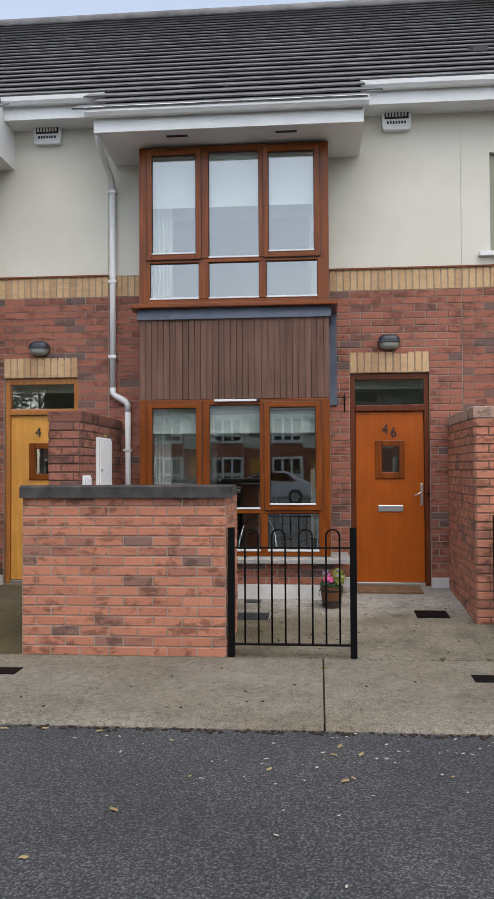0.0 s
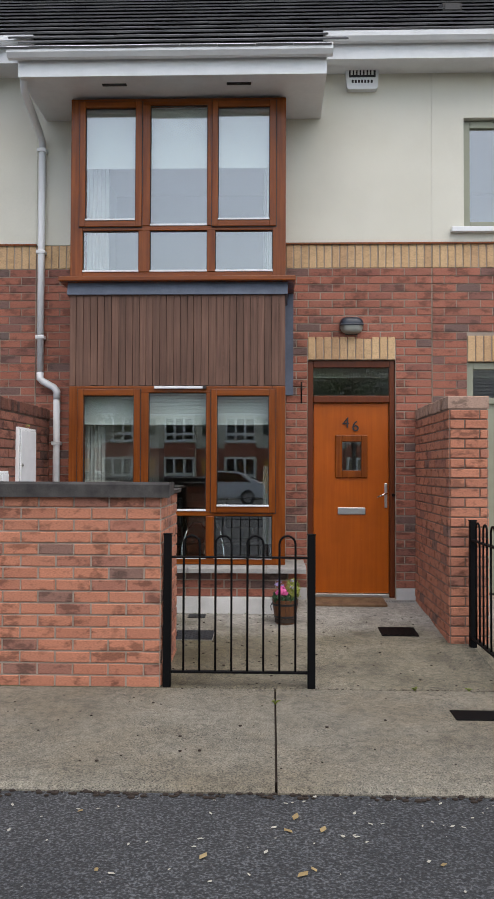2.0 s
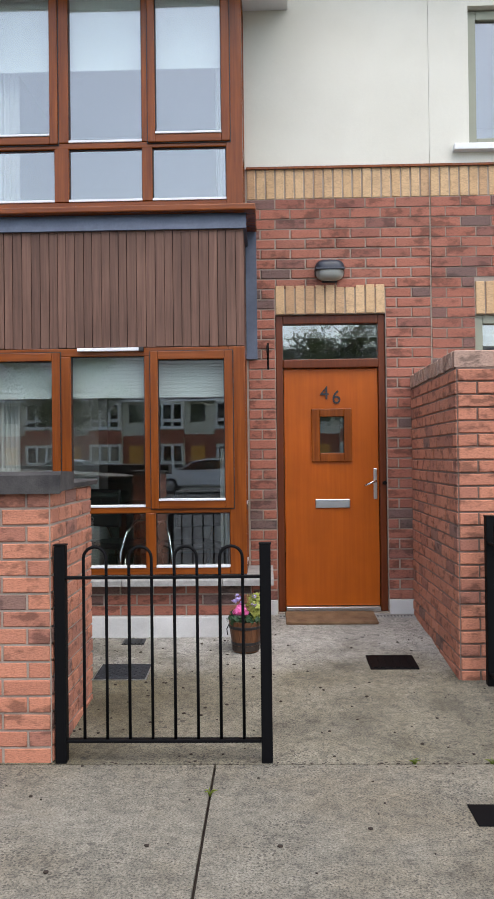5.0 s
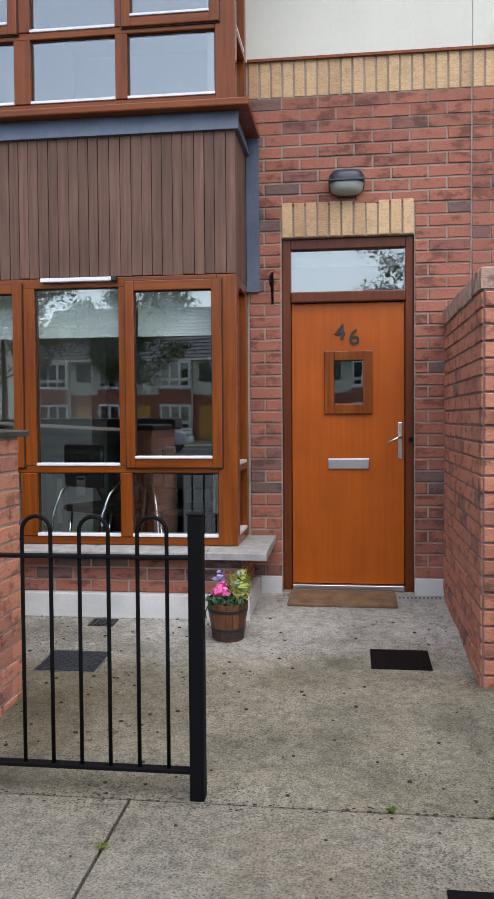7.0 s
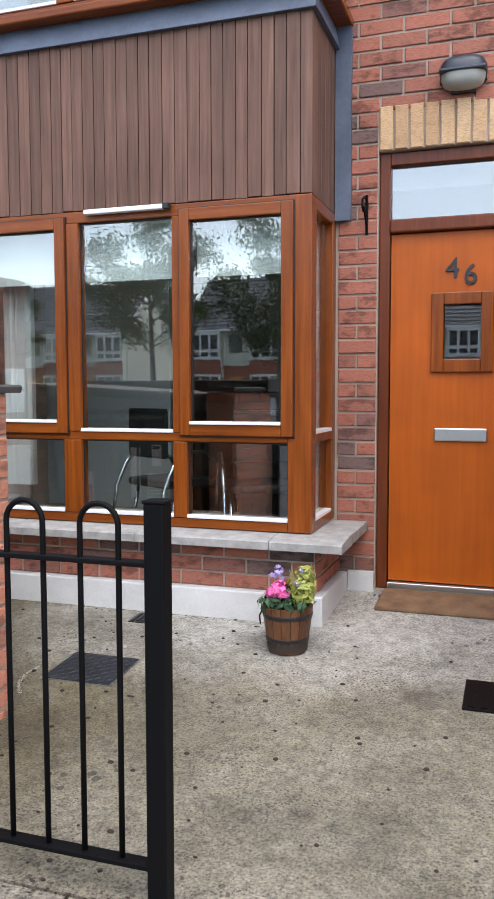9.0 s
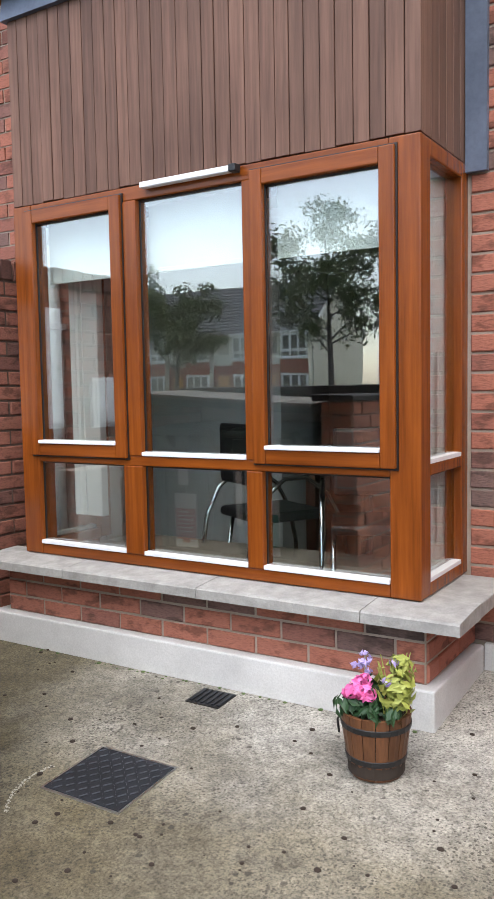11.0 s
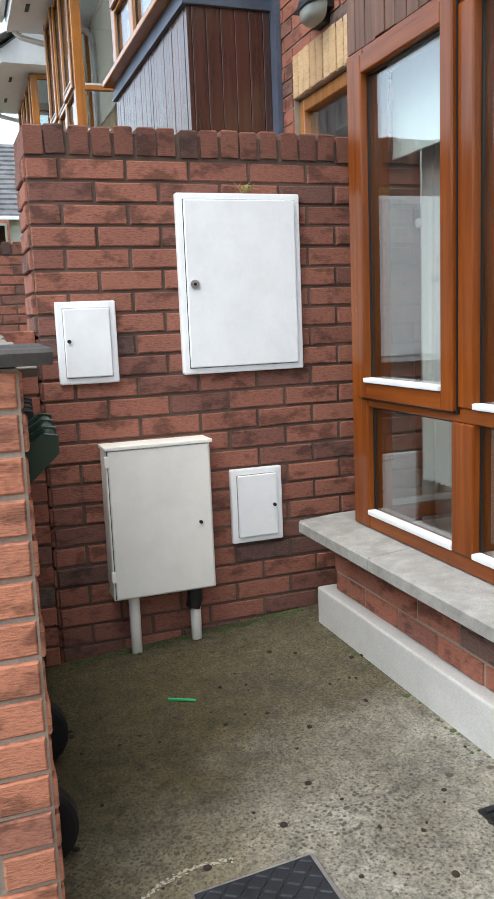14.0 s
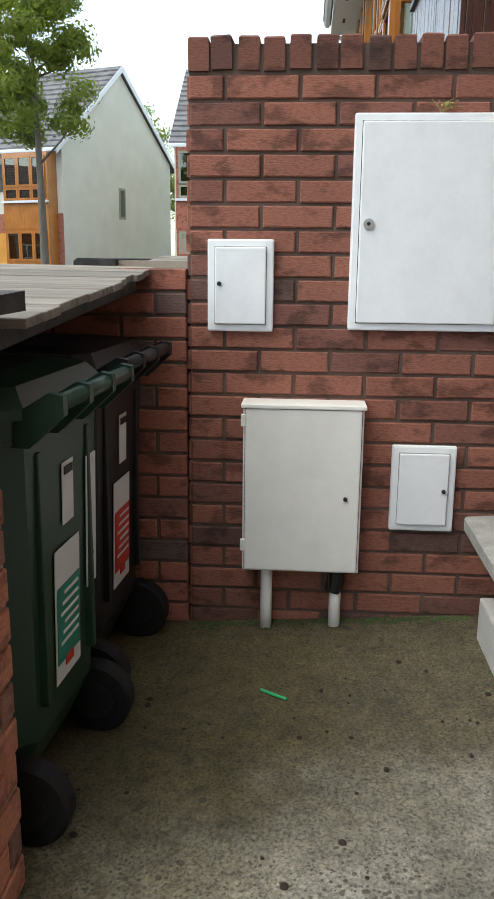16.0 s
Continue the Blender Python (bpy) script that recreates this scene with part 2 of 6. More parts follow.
def concrete(name, dark, light, stain, tint, pale=None, algae=None, dirt=0.7):
    """Broomed concrete: aggregate specks, broad stains and a green-brown tinge."""
    m, n, l, b = material(name, 0.9)
    v = coords(n, l)
    c = ramp(n, l, noise_tex(n, l, v, 1.1, 5), [(0.3, dark), (0.7, light)])
    c = mix(n, l, c, tint, ramp(n, l, noise_tex(n, l, v, 0.9, 6, 0.7), [(0.45, grey(0.0)), (0.72, grey(0.75))]))
    # Paler towards the house, with a noise-broken edge.
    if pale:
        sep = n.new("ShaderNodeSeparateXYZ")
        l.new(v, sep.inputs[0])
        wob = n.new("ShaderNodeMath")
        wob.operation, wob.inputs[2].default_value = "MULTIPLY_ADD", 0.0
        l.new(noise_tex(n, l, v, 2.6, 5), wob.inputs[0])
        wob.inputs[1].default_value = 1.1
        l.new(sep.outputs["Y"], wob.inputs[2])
        pale_mask = n.new("ShaderNodeMapRange")
        pale_mask.inputs["From Min"].default_value, pale_mask.inputs["From Max"].default_value = 8.55, 9.2
        pale_mask.inputs["To Max"].default_value = 0.85
        l.new(wob.outputs[0], pale_mask.inputs["Value"])
        c = mix(n, l, c, pale, pale_mask.outputs[0])
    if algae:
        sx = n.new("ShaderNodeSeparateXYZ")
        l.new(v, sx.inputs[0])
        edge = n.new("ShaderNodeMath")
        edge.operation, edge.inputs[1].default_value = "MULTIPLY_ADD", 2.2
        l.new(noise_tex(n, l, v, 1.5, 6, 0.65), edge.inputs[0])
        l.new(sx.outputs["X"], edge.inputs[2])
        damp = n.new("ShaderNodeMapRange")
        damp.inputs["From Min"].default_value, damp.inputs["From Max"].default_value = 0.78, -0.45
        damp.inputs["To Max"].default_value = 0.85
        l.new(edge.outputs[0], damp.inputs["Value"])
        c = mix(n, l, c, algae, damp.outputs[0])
    grime = noise_tex(n, l, v, 1.7, 7, 0.72)
    c = mix(n, l, c, ramp(n, l, grime, [(0.36, grey(0.5)), (0.5, grey(0.92)), (0.66, grey(1.22))]), dirt, "MULTIPLY")
    speck = noise_tex(n, l, v, 110.0, 4, 0.75)
    mid = noise_tex(n, l, v, 22.0, 4, 0.7)
    c = mix(n, l, c, ramp(n, l, mid, [(0.32, grey(0.6)), (0.5, grey(1.0)), (0.68, grey(1.25))]), 0.9, "MULTIPLY")
    c = mix(n, l, c, ramp(n, l, speck, [(0.34, grey(0.25)), (0.48, grey(0.9)), (0.66, grey(1.5))]), 0.9, "MULTIPLY")
    fleck = n.new("ShaderNodeTexVoronoi")
    fleck.inputs["Scale"].default_value = 62.0
    l.new(v, fleck.inputs["Vector"])
    where = noise_tex(n, l, v, 2.3, 4)
    k = n.new("ShaderNodeMath")
    k.operation = "LESS_THAN"
    l.new(fleck.outputs["Distance"], k.inputs[0])
    size = n.new("ShaderNodeMapRange")
    size.inputs["From Min"].default_value, size.inputs["From Max"].default_value = 0.40, 0.66
    size.inputs["To Min"].default_value, size.inputs["To Max"].default_value = 0.05, 0.36
    l.new(where, size.inputs["Value"])
    l.new(size.outputs[0], k.inputs[1])
    s = n.new("ShaderNodeMath")
    s.operation = "MULTIPLY"
    s.inputs[1].default_value = stain
    l.new(k.outputs[0], s.inputs[0])
    c = mix(n, l, c, (0.05, 0.045, 0.035), s.outputs[0])
    spot = n.new("ShaderNodeTexVoronoi")
    spot.inputs["Scale"].default_value = 17.0
    wobble = n.new("ShaderNodeTexNoise")
    wobble.inputs["Scale"].default_value = 40.0
    l.new(v, wobble.inputs["Vector"])
    l.new(mix(n, l, v, wobble.outputs["Color"], 0.012), spot.inputs["Vector"])
    reach = n.new("ShaderNodeMapRange")
    reach.inputs["From Min"].default_value, reach.inputs["From Max"].default_value = 0.48, 0.72
    reach.inputs["To Min"].default_value, reach.inputs["To Max"].default_value = 0.0, 0.30
    l.new(noise_tex(n, l, v, 3.1, 3), reach.inputs["Value"])
    lichen = n.new("ShaderNodeMath")
    lichen.operation = "LESS_THAN"
    l.new(spot.outputs["Distance"], lichen.inputs[0])
    l.new(reach.outputs[0], lichen.inputs[1])
    faint = n.new("ShaderNodeMath")
    faint.operation, faint.inputs[1].default_value = "MULTIPLY", dirt
    l.new(lichen.outputs[0], faint.inputs[0])
    c = mix(n, l, c, (0.03, 0.027, 0.022), faint.outputs[0])
    l.new(c, b.inputs["Base Color"])
    relief(n, l, b, speck, 0.5, 0.006)
    return m


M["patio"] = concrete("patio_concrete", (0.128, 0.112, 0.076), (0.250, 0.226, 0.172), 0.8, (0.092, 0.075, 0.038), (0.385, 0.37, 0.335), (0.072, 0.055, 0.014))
M["pavement"] = concrete("pavement_concrete", (0.148, 0.131, 0.098), (0.215, 0.197, 0.156), 0.75, (0.185, 0.150, 0.098), dirt=0.4)


def asphalt():
    m, n, l, b = material("asphalt", 0.85)
    v = coords(n, l)
    stone = n.new("ShaderNodeTexVoronoi")
    stone.inputs["Scale"].default_value = 70.0
    l.new(v, stone.inputs["Vector"])
    c = ramp(n, l, noise_tex(n, l, v, 0.8, 5), [(0.3, (0.024, 0.0255, 0.0275)), (0.7, (0.046, 0.0475, 0.049))])
    c = mix(n, l, c, ramp(n, l, noise_tex(n, l, v, 85.0, 2), [(0.35, grey(0.4)), (0.52, grey(1.0)), (0.66, grey(3.4))]), 0.9, "MULTIPLY")
    l.new(c, b.inputs["Base Color"])
    relief(n, l, b, stone.outputs["Distance"], 0.6, 0.008)
    return m


M["asphalt"] = asphalt()
M["leaf_deep"] = two_tone("deep_tree_leaf", (0.045, 0.07, 0.016), (0.125, 0.16, 0.04), 0.6, 1.0, 8, 0.1)
tn, tl = M["leaf"].node_tree.nodes, M["leaf"].node_tree.links
thin, both = tn.new("ShaderNodeBsdfTranslucent"), tn.new("ShaderNodeMixShader")
thin.inputs["Color"].default_value = (0.30, 0.38, 0.06, 1)
both.inputs[0].default_value = 0.55
tl.new(tn["Principled BSDF"].outputs[0], both.inputs[1])
tl.new(thin.outputs[0], both.inputs[2])
tl.new(both.outputs[0], tn["Material Output"].inputs["Surface"])


# ---- building helpers ----
def at(ob):
    """Where a part's own zero lies in the world."""
    p = Vector((0, 0, 0))
    while ob is not None:
        p = p + ob.location
        ob = ob.parent
    return p


def link_mesh(name, bm, mat, loc, smooth=False):
    me = bpy.data.meshes.new(name)
    bm.normal_update()
    bm.to_mesh(me)
    bm.free()
    me.materials.append(mat)
    if smooth:
        for f in me.polygons:
            f.use_smooth = True
    return new(name, me)


def part(name, bm, mat, parent, label="", smooth=False):
    """Links a bmesh in world places as one mesh under a thing or a part."""
    o = at(parent)
    bmesh.ops.translate(bm, vec=-o, verts=bm.verts)
    ob = link_mesh(name, bm, mat, o, smooth)
    ob.parent = parent
    if name.endswith("pane"):
        ob.visible_shadow = False
    return tagged(ob, label)


def solo(name, bm, mat, label, category, group="", kind="", smooth=False):
    """A top-level thing of one mesh, with its origin at its base."""
    lo = [min(v.co[i] for v in bm.verts) for i in range(3)]
    hi = [max(v.co[i] for v in bm.verts) for i in range(3)]
    o = Vector(((lo[0] + hi[0]) / 2, (lo[1] + hi[1]) / 2, lo[2]))
    bmesh.ops.translate(bm, vec=-o, verts=bm.verts)
    ob = link_mesh(name, bm, mat, o, smooth)
    ob.location = o
    return tagged(ob, label, category, group, kind)


def thing(name, loc, label, category, group="", kind=""):
    ob = new(name)
    ob.location = loc
    ob.empty_display_size = 0.1
    return tagged(ob, label, category, group, kind)


def box(bm, x0, x1, y0, y1, z0, z1, bev=0.0):
    vs = [bm.verts.new(p) for p in ((x0, y0, z0), (x1, y0, z0), (x1, y1, z0), (x0, y1, z0), (x0, y0, z1), (x1, y0, z1), (x1, y1, z1), (x0, y1, z1))]
    fs = [bm.faces.new([vs[i] for i in q]) for q in ((3, 2, 1, 0), (4, 5, 6, 7), (0, 1, 5, 4), (1, 2, 6, 5), (2, 3, 7, 6), (3, 0, 4, 7))]
    if bev:
        bmesh.ops.bevel(bm, geom=list({e for f in fs for e in f.edges}), offset=bev, segments=2, affect="EDGES", profile=0.5)
    return bm


def B(x0, x1, y0, y1, z0, z1, bev=0.0):
    return box(bmesh.new(), x0, x1, y0, y1, z0, z1, bev)


def prism(bm, pts, axis, a, b):
    """A flat outline pushed along an axis from a to b."""
    def put(p, k):
        return {"x": (k, p[0], p[1]), "y": (p[0], k, p[1]), "z": (p[0], p[1], k)}[axis]
    lo, hi = [bm.verts.new(put(p, a)) for p in pts], [bm.verts.new(put(p, b)) for p in pts]
    bm.faces.new(lo)
    bm.faces.new(hi[::-1])
    for i in range(len(pts)):
        j = (i + 1) % len(pts)
        bm.faces.new((lo[i], hi[i], hi[j], lo[j]))
    bmesh.ops.recalc_face_normals(bm, faces=bm.faces)
    return bm


def tube(bm, pts, r, n=10, closed=True):
    """A round bar along a line of points; r is one radius or one for each point."""
    pts = [Vector(p) for p in pts]
    rs = r if isinstance(r, (list, tuple)) else [r] * len(pts)
    rings = []
    side = None
    for i, p in enumerate(pts):
        d = (pts[min(i + 1, len(pts) - 1)] - pts[max(i - 1, 0)]).normalized()
        if side is None:
            side = d.orthogonal().normalized()
        side = (side - d * side.dot(d)).normalized()
        up = d.cross(side)
        rings.append([bm.verts.new(p + rs[i] * (math.cos(2 * math.pi * k / n) * side + math.sin(2 * math.pi * k / n) * up)) for k in range(n)])
    for a, b in zip(rings, rings[1:]):
        for k in range(n):
            bm.faces.new((a[k], a[(k + 1) % n], b[(k + 1) % n], b[k]))
    if closed:
        bm.faces.new(rings[0][::-1])
        bm.faces.new(rings[-1])
    return bm


def lathe(bm, profile, cx, cy, n=24):
    rings = [[bm.verts.new((cx + r * math.cos(2 * math.pi * k / n), cy + r * math.sin(2 * math.pi * k / n), z)) for k in range(n)] for r, z in profile]
    for a, b in zip(rings, rings[1:]):
        for k in range(n):
            bm.faces.new((a[k], a[(k + 1) % n], b[(k + 1) % n], b[k]))
    bm.faces.new(rings[0][::-1])
    bm.faces.new(rings[-1])
    return bm


def text_mesh(body, size, depth):
    cu = bpy.data.curves.new("writing", "FONT")
    cu.body, cu.size, cu.extrude = body, size, depth
    ob = bpy.data.objects.new("writing", cu)
    me = bpy.data.meshes.new_from_object(ob)
    bm = bmesh.new()
    bm.from_mesh(me)
    bpy.data.objects.remove(ob)
    bpy.data.meshes.remove(me)
    return bm


# ---- brickwork ----
PITCH, LONG, JOINT = 0.0785, 0.236, 0.011
MESHES = {}


def brick_mesh(key, a, b, c, bev):
    """One brick, a long, b deep, c high, centred; alike bricks share it."""
    k = (key, round(a, 3), round(b, 3), round(c, 3))
    if k not in MESHES:
        bm = B(-a / 2, a / 2, -b / 2, b / 2, -c / 2, c / 2)
        top = [e for e in bm.edges if all(v.co.y < 0 for v in e.verts)]
        bmesh.ops.bevel(bm, geom=top, offset=bev, segments=1, affect="EDGES")
        me = bpy.data.meshes.new("brick")
        bm.to_mesh(me)
        bm.free()
        me.materials.append(M[key])
        MESHES[k] = me
    return MESHES[k]


LATER = []


def face_of_bricks(parent, key, origin, along, width, z0, z1, holes=(), near=None, soldier=False, phase=0, slope=None):
    """A face of bricks laid later, once the rest stands. origin: the left end of the face, seen from its front;
    along: 'x' (front to -y), '-x' (front to +y), 'y' (front to +x), '-y' (front to -x)."""
    LATER.append((parent, key, origin, along, width, z0, z1, holes, near, soldier, phase, slope))


def lay(parent, key, origin, along, width, z0, z1, holes, near, soldier, phase, slope):
    rng = random.Random(int(abs(origin[0]) * 91 + abs(origin[1]) * 57 + z0 * 31))
    turn = {"x": 0, "y": 90, "-x": 180, "-y": 270}[along]
    rot = Matrix.Rotation(radians(turn), 4, "Z")
    pieces = []
    if soldier:
        n = max(1, round(width / 0.0765))
        w = width / n
        pieces = [((i + 0.5) * w, (z0 + z1) / 2, w - JOINT, z1 - z0 - JOINT * 0.6) for i in range(n)]
    else:
        rows = max(1, round((z1 - z0) / PITCH))
        h = (z1 - z0) / rows
        for r in range(rows):
            cuts = [0.0]
            u = LONG * (0.5 if (r + int(phase)) % 2 else 1.0) + phase % 1
            while u < width - 0.05:
                cuts.append(u)
                u += LONG
            cuts.append(width)
            for a, b in zip(cuts, cuts[1:]):
                zc = z0 + (r + 0.5) * h
                spans = [(a, b)]
                for hx0, hx1, hz0, hz1 in holes:
                    if hz0 - h * 0.45 < zc < hz1 + h * 0.45:
                        keep = []
                        for p, q in spans:
                            if q <= hx0 or p >= hx1:
                                keep.append((p, q))
                            else:
                                keep += [s for s in ((p, hx0), (hx1, q)) if s[1] - s[0] > 0.03]
                        spans = keep
                for p, q in spans:
                    if slope is None or zc + h * 0.3 > slope(p):
                        pieces.append(((p + q) / 2, zc, q - p - JOINT, h - JOINT))
    pieces.sort(key=lambda p: 0 if near is None or (near[0] <= p[0] <= near[1] and near[2] <= p[1] <= near[3]) else 1)
    count = sum(1 for p in pieces if near is None or (near[0] <= p[0] <= near[1] and near[2] <= p[1] <= near[3]))
    count = min(count, 300)
    verts, faces = [], []
    base = at(parent)
    for i, (u, z, w, h) in enumerate(pieces):
        out = 0.008 + rng.uniform(-0.003, 0.003)
        local = Vector((u, -out + 0.02, 0))
        p = Vector(origin) + rot @ local
        p.z = z
        tip = Matrix.Rotation(rng.gauss(0, 0.006), 4, "Y")
        if i < count:
            ob = new("brick", brick_mesh(key, round(w / 0.004) * 0.004, 0.04, h, 0.004))
            ob.parent = parent
            ob.matrix_basis = Matrix.Translation(p - base) @ rot @ tip
        else:
            k = len(verts)
            for dx, dy, dz in ((-1, -1, -1), (1, -1, -1), (1, -1, 1), (-1, -1, 1), (-1, 1, -1), (1, 1, -1), (1, 1, 1), (-1, 1, 1)):
                verts.append(p - base + rot @ tip @ Vector((dx * w / 2, dy * 0.02, dz * h / 2)))
            faces += [tuple(k + j for j in q) for q in ((0, 1, 2, 3), (1, 5, 6, 2), (4, 0, 3, 7), (3, 2, 6, 7), (4, 5, 1, 0))]
    if verts:
        me = bpy.data.meshes.new("brickwork")
        me.from_pydata(verts, [], faces)
        me.materials.append(M[key + "_far"])
        ob = new("brickwork", me)
        ob.parent = parent
        tagged(ob, kind="stuff")


def coping(parent, key, x0, x1, y0, y1, z0, z1, along):
    """Brick-on-edge coping over a wall's top, laid later."""
    LATER.append((parent, key, x0, x1, y0, y1, z0, z1, along, None, None, None))


def lay_coping(parent, key, x0, x1, y0, y1, z0, z1, along):
    rng = random.Random(int(abs(x0) * 77 + abs(y0) * 13))
    length = (x1 - x0) if along == "x" else (y1 - y0)
    n = round(length / 0.079)
    w = length / n
    base = at(parent)
    depth = (y1 - y0) if along == "x" else (x1 - x0)
    for i in range(n):
        c = (i + 0.5) * w
        p = Vector((x0 + c, (y0 + y1) / 2, (z0 + z1) / 2)) if along == "x" else Vector(((x0 + x1) / 2, y0 + c, (z0 + z1) / 2))
        p.z += rng.uniform(-0.004, 0.004)
        k = (key, "edge", round(depth, 3), round(z1 - z0, 3))
        if k not in MESHES:
            bm = B(-0.0325, 0.0325, -depth / 2, depth / 2, -(z1 - z0) / 2, (z1 - z0) / 2, 0.0)
            bmesh.ops.bevel(bm, geom=[e for e in bm.edges if e.verts[0].co.z > 0 and e.verts[1].co.z > 0], offset=0.006, segments=1, affect="EDGES")
            me = bpy.data.meshes.new("brick")
            bm.to_mesh(me)
            bm.free()
            me.materials.append(M[key])
            MESHES[k] = me
        ob = new("brick", MESHES[k])
        ob.parent = parent
        ob.matrix_basis = Matrix.Translation(p - base) @ Matrix.Rotation(radians(0 if along == "x" else 90) + rng.gauss(0, 0.02), 4, "Z") @ Matrix.Rotation(rng.gauss(0, 0.02), 4, "Y")


def lay_all():
    for job in LATER:
        if job[9] is None and job[11] is None and job[8] in ("x", "y") and isinstance(job[8], str):
            lay_coping(*job[:9])
        else:
            lay(*job)


# ---- ground ----
def ground_z(y):
    return 0.03 + 0.065 * max(0.0, min(y, 9.5) - 6.8)


solo("ground", B(-400, 400, -400, 400, -0.5, -0.08), M["grass"], "wide green ground beyond the estate road", "ground", kind="structure")
solo("road", B(-60, 40, -24.0, 5.18, -0.2, -0.02), M["asphalt"], "dark tarmac estate road", "road", kind="structure")
pave = thing("pavement", (0, 6, 0), "pale concrete pavement with a cut joint", "pavement", kind="structure")
for a, b in ((-28, -7.84), (-7.815, -3.91), (-3.885, 0.006), (0.018, 3.95), (3.975, 20)):
    bm = bmesh.new()
    prism(bm, [(5.17, -0.2), (6.775, -0.2), (6.775, 0.03), (5.32, 0.024), (5.20, 0.008), (5.17, -0.012)], "x", a, b)
    part("slab", bm, M["pavement"], pave)
part("joint_bed", B(-28, 20, 5.25, 6.79, -0.19, 0.008), M["soil"], pave, "dark earth in the joints")
patio = thing("patio", (0, 8, 0), "stained broomed concrete forecourt", "patio", kind="structure")
for a, b in ((-28, -10.2), (-10.2, -6.3), (-6.3, -2.36), (-2.358, 1.55), (1.552, 5.5), (5.5, 20)):
    bm = bmesh.new()
    prism(bm, [(6.79, -0.2), (9.6, -0.2), (9.6, 0.03 + 0.065 * 2.8), (6.79, 0.028)], "x", a, b)
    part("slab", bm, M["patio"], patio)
solo("far_pavement", B(-60, 40, -27.0, -24.0, -0.2, 0.05), M["pavement"], "concrete pavement across the road", "pavement", kind="structure")

# ---- the terrace ----
FACE, HP = 9.45, 3.93
SLOPE = 0.75


def house_walls(ox, main):
    """The front wall of one house, its openings cut through, and its brick and render faces."""
    x0, x1 = ox - 2.36, ox + 1.57
    w = thing("wall_front", (ox, FACE, 0.2), "red brick front wall with a buff brick band", "wall", kind="structure")
    bm = bmesh.new()
    y0, y1 = FACE, FACE + 0.25
    for a, b, c, d in ((x0, ox - 1.85, 0, 3.7), (ox + 0.08, ox + 0.347, 0, 3.7), (ox + 1.21, x1, 0, 3.7), (ox + 0.347, ox + 1.21, 2.55, 3.7), (ox + 0.347, ox + 1.21, 0, 0.21), (ox - 1.85, ox + 0.08, 0, 0.56), (ox - 1.85, ox + 0.08, 2.3, 3.2)):
        box(bm, a, b, y0, y1, c, d)
    part("wall_core", bm, M["mortar"], w, "sandy mortar joints")
    r = thing("wall_render", (ox, FACE, 3.7), "smooth cream rendered upper wall", "wall", kind="structure")
    for a, b, c, d in ((x0 + 0.002, ox - 1.85, 3.7, 5.6), (ox + 0.08, x1 - 0.002, 3.7, 5.6), (ox - 1.85, ox + 0.08, 4.93, 5.6)):
        part("render_coat", B(a, b, y0 - 0.012, y1, c, d), M["render"], r)
    part("drip_bead", B(ox + 0.13, x1, y0 - 0.028, y0 - 0.012, 3.695, 3.712), M["frame"], r, "brown bellcast bead")
    u = lambda x: x - x0
    holes = [(u(ox - 1.9), u(ox + 0.13), 0, 3.46), (u(ox + 0.347), u(ox + 1.21), 0, 2.745)]
    face_of_bricks(w, "red", (x0, FACE, 0), "x", x1 - x0, 0.31, 3.46, holes, (u(ox + 0.1), 9, 0.31, 3.2) if main else (9, 9, 9, 9))
    face_of_bricks(w, "buff", (ox + 0.13, FACE, 0), "x", 1.44, 3.46, 3.70, soldier=True)
    face_of_bricks(w, "buff", (x0, FACE, 0), "x", 0.45, 3.46, 3.70, soldier=True)
    face_of_bricks(w, "buff", (ox + 0.347, FACE - 0.004, 0), "x", 0.863, 2.55, 2.78, soldier=True)
    part("plinth", B(ox + 1.215, x1, FACE - 0.03, FACE, 0.12, 0.31, 0.005), M["plinth"], w, "white painted plinth")
    part("plinth", B(ox + 0.2, ox + 0.343, FACE - 0.03, FACE, 0.12, 0.31, 0.005), M["plinth"], w, "white painted plinth")
    part("movement_joint", B(x1 - 0.008, x1 - 0.002, FACE - 0.0135, FACE, 0.3, 3.69), M["mortar"], w)


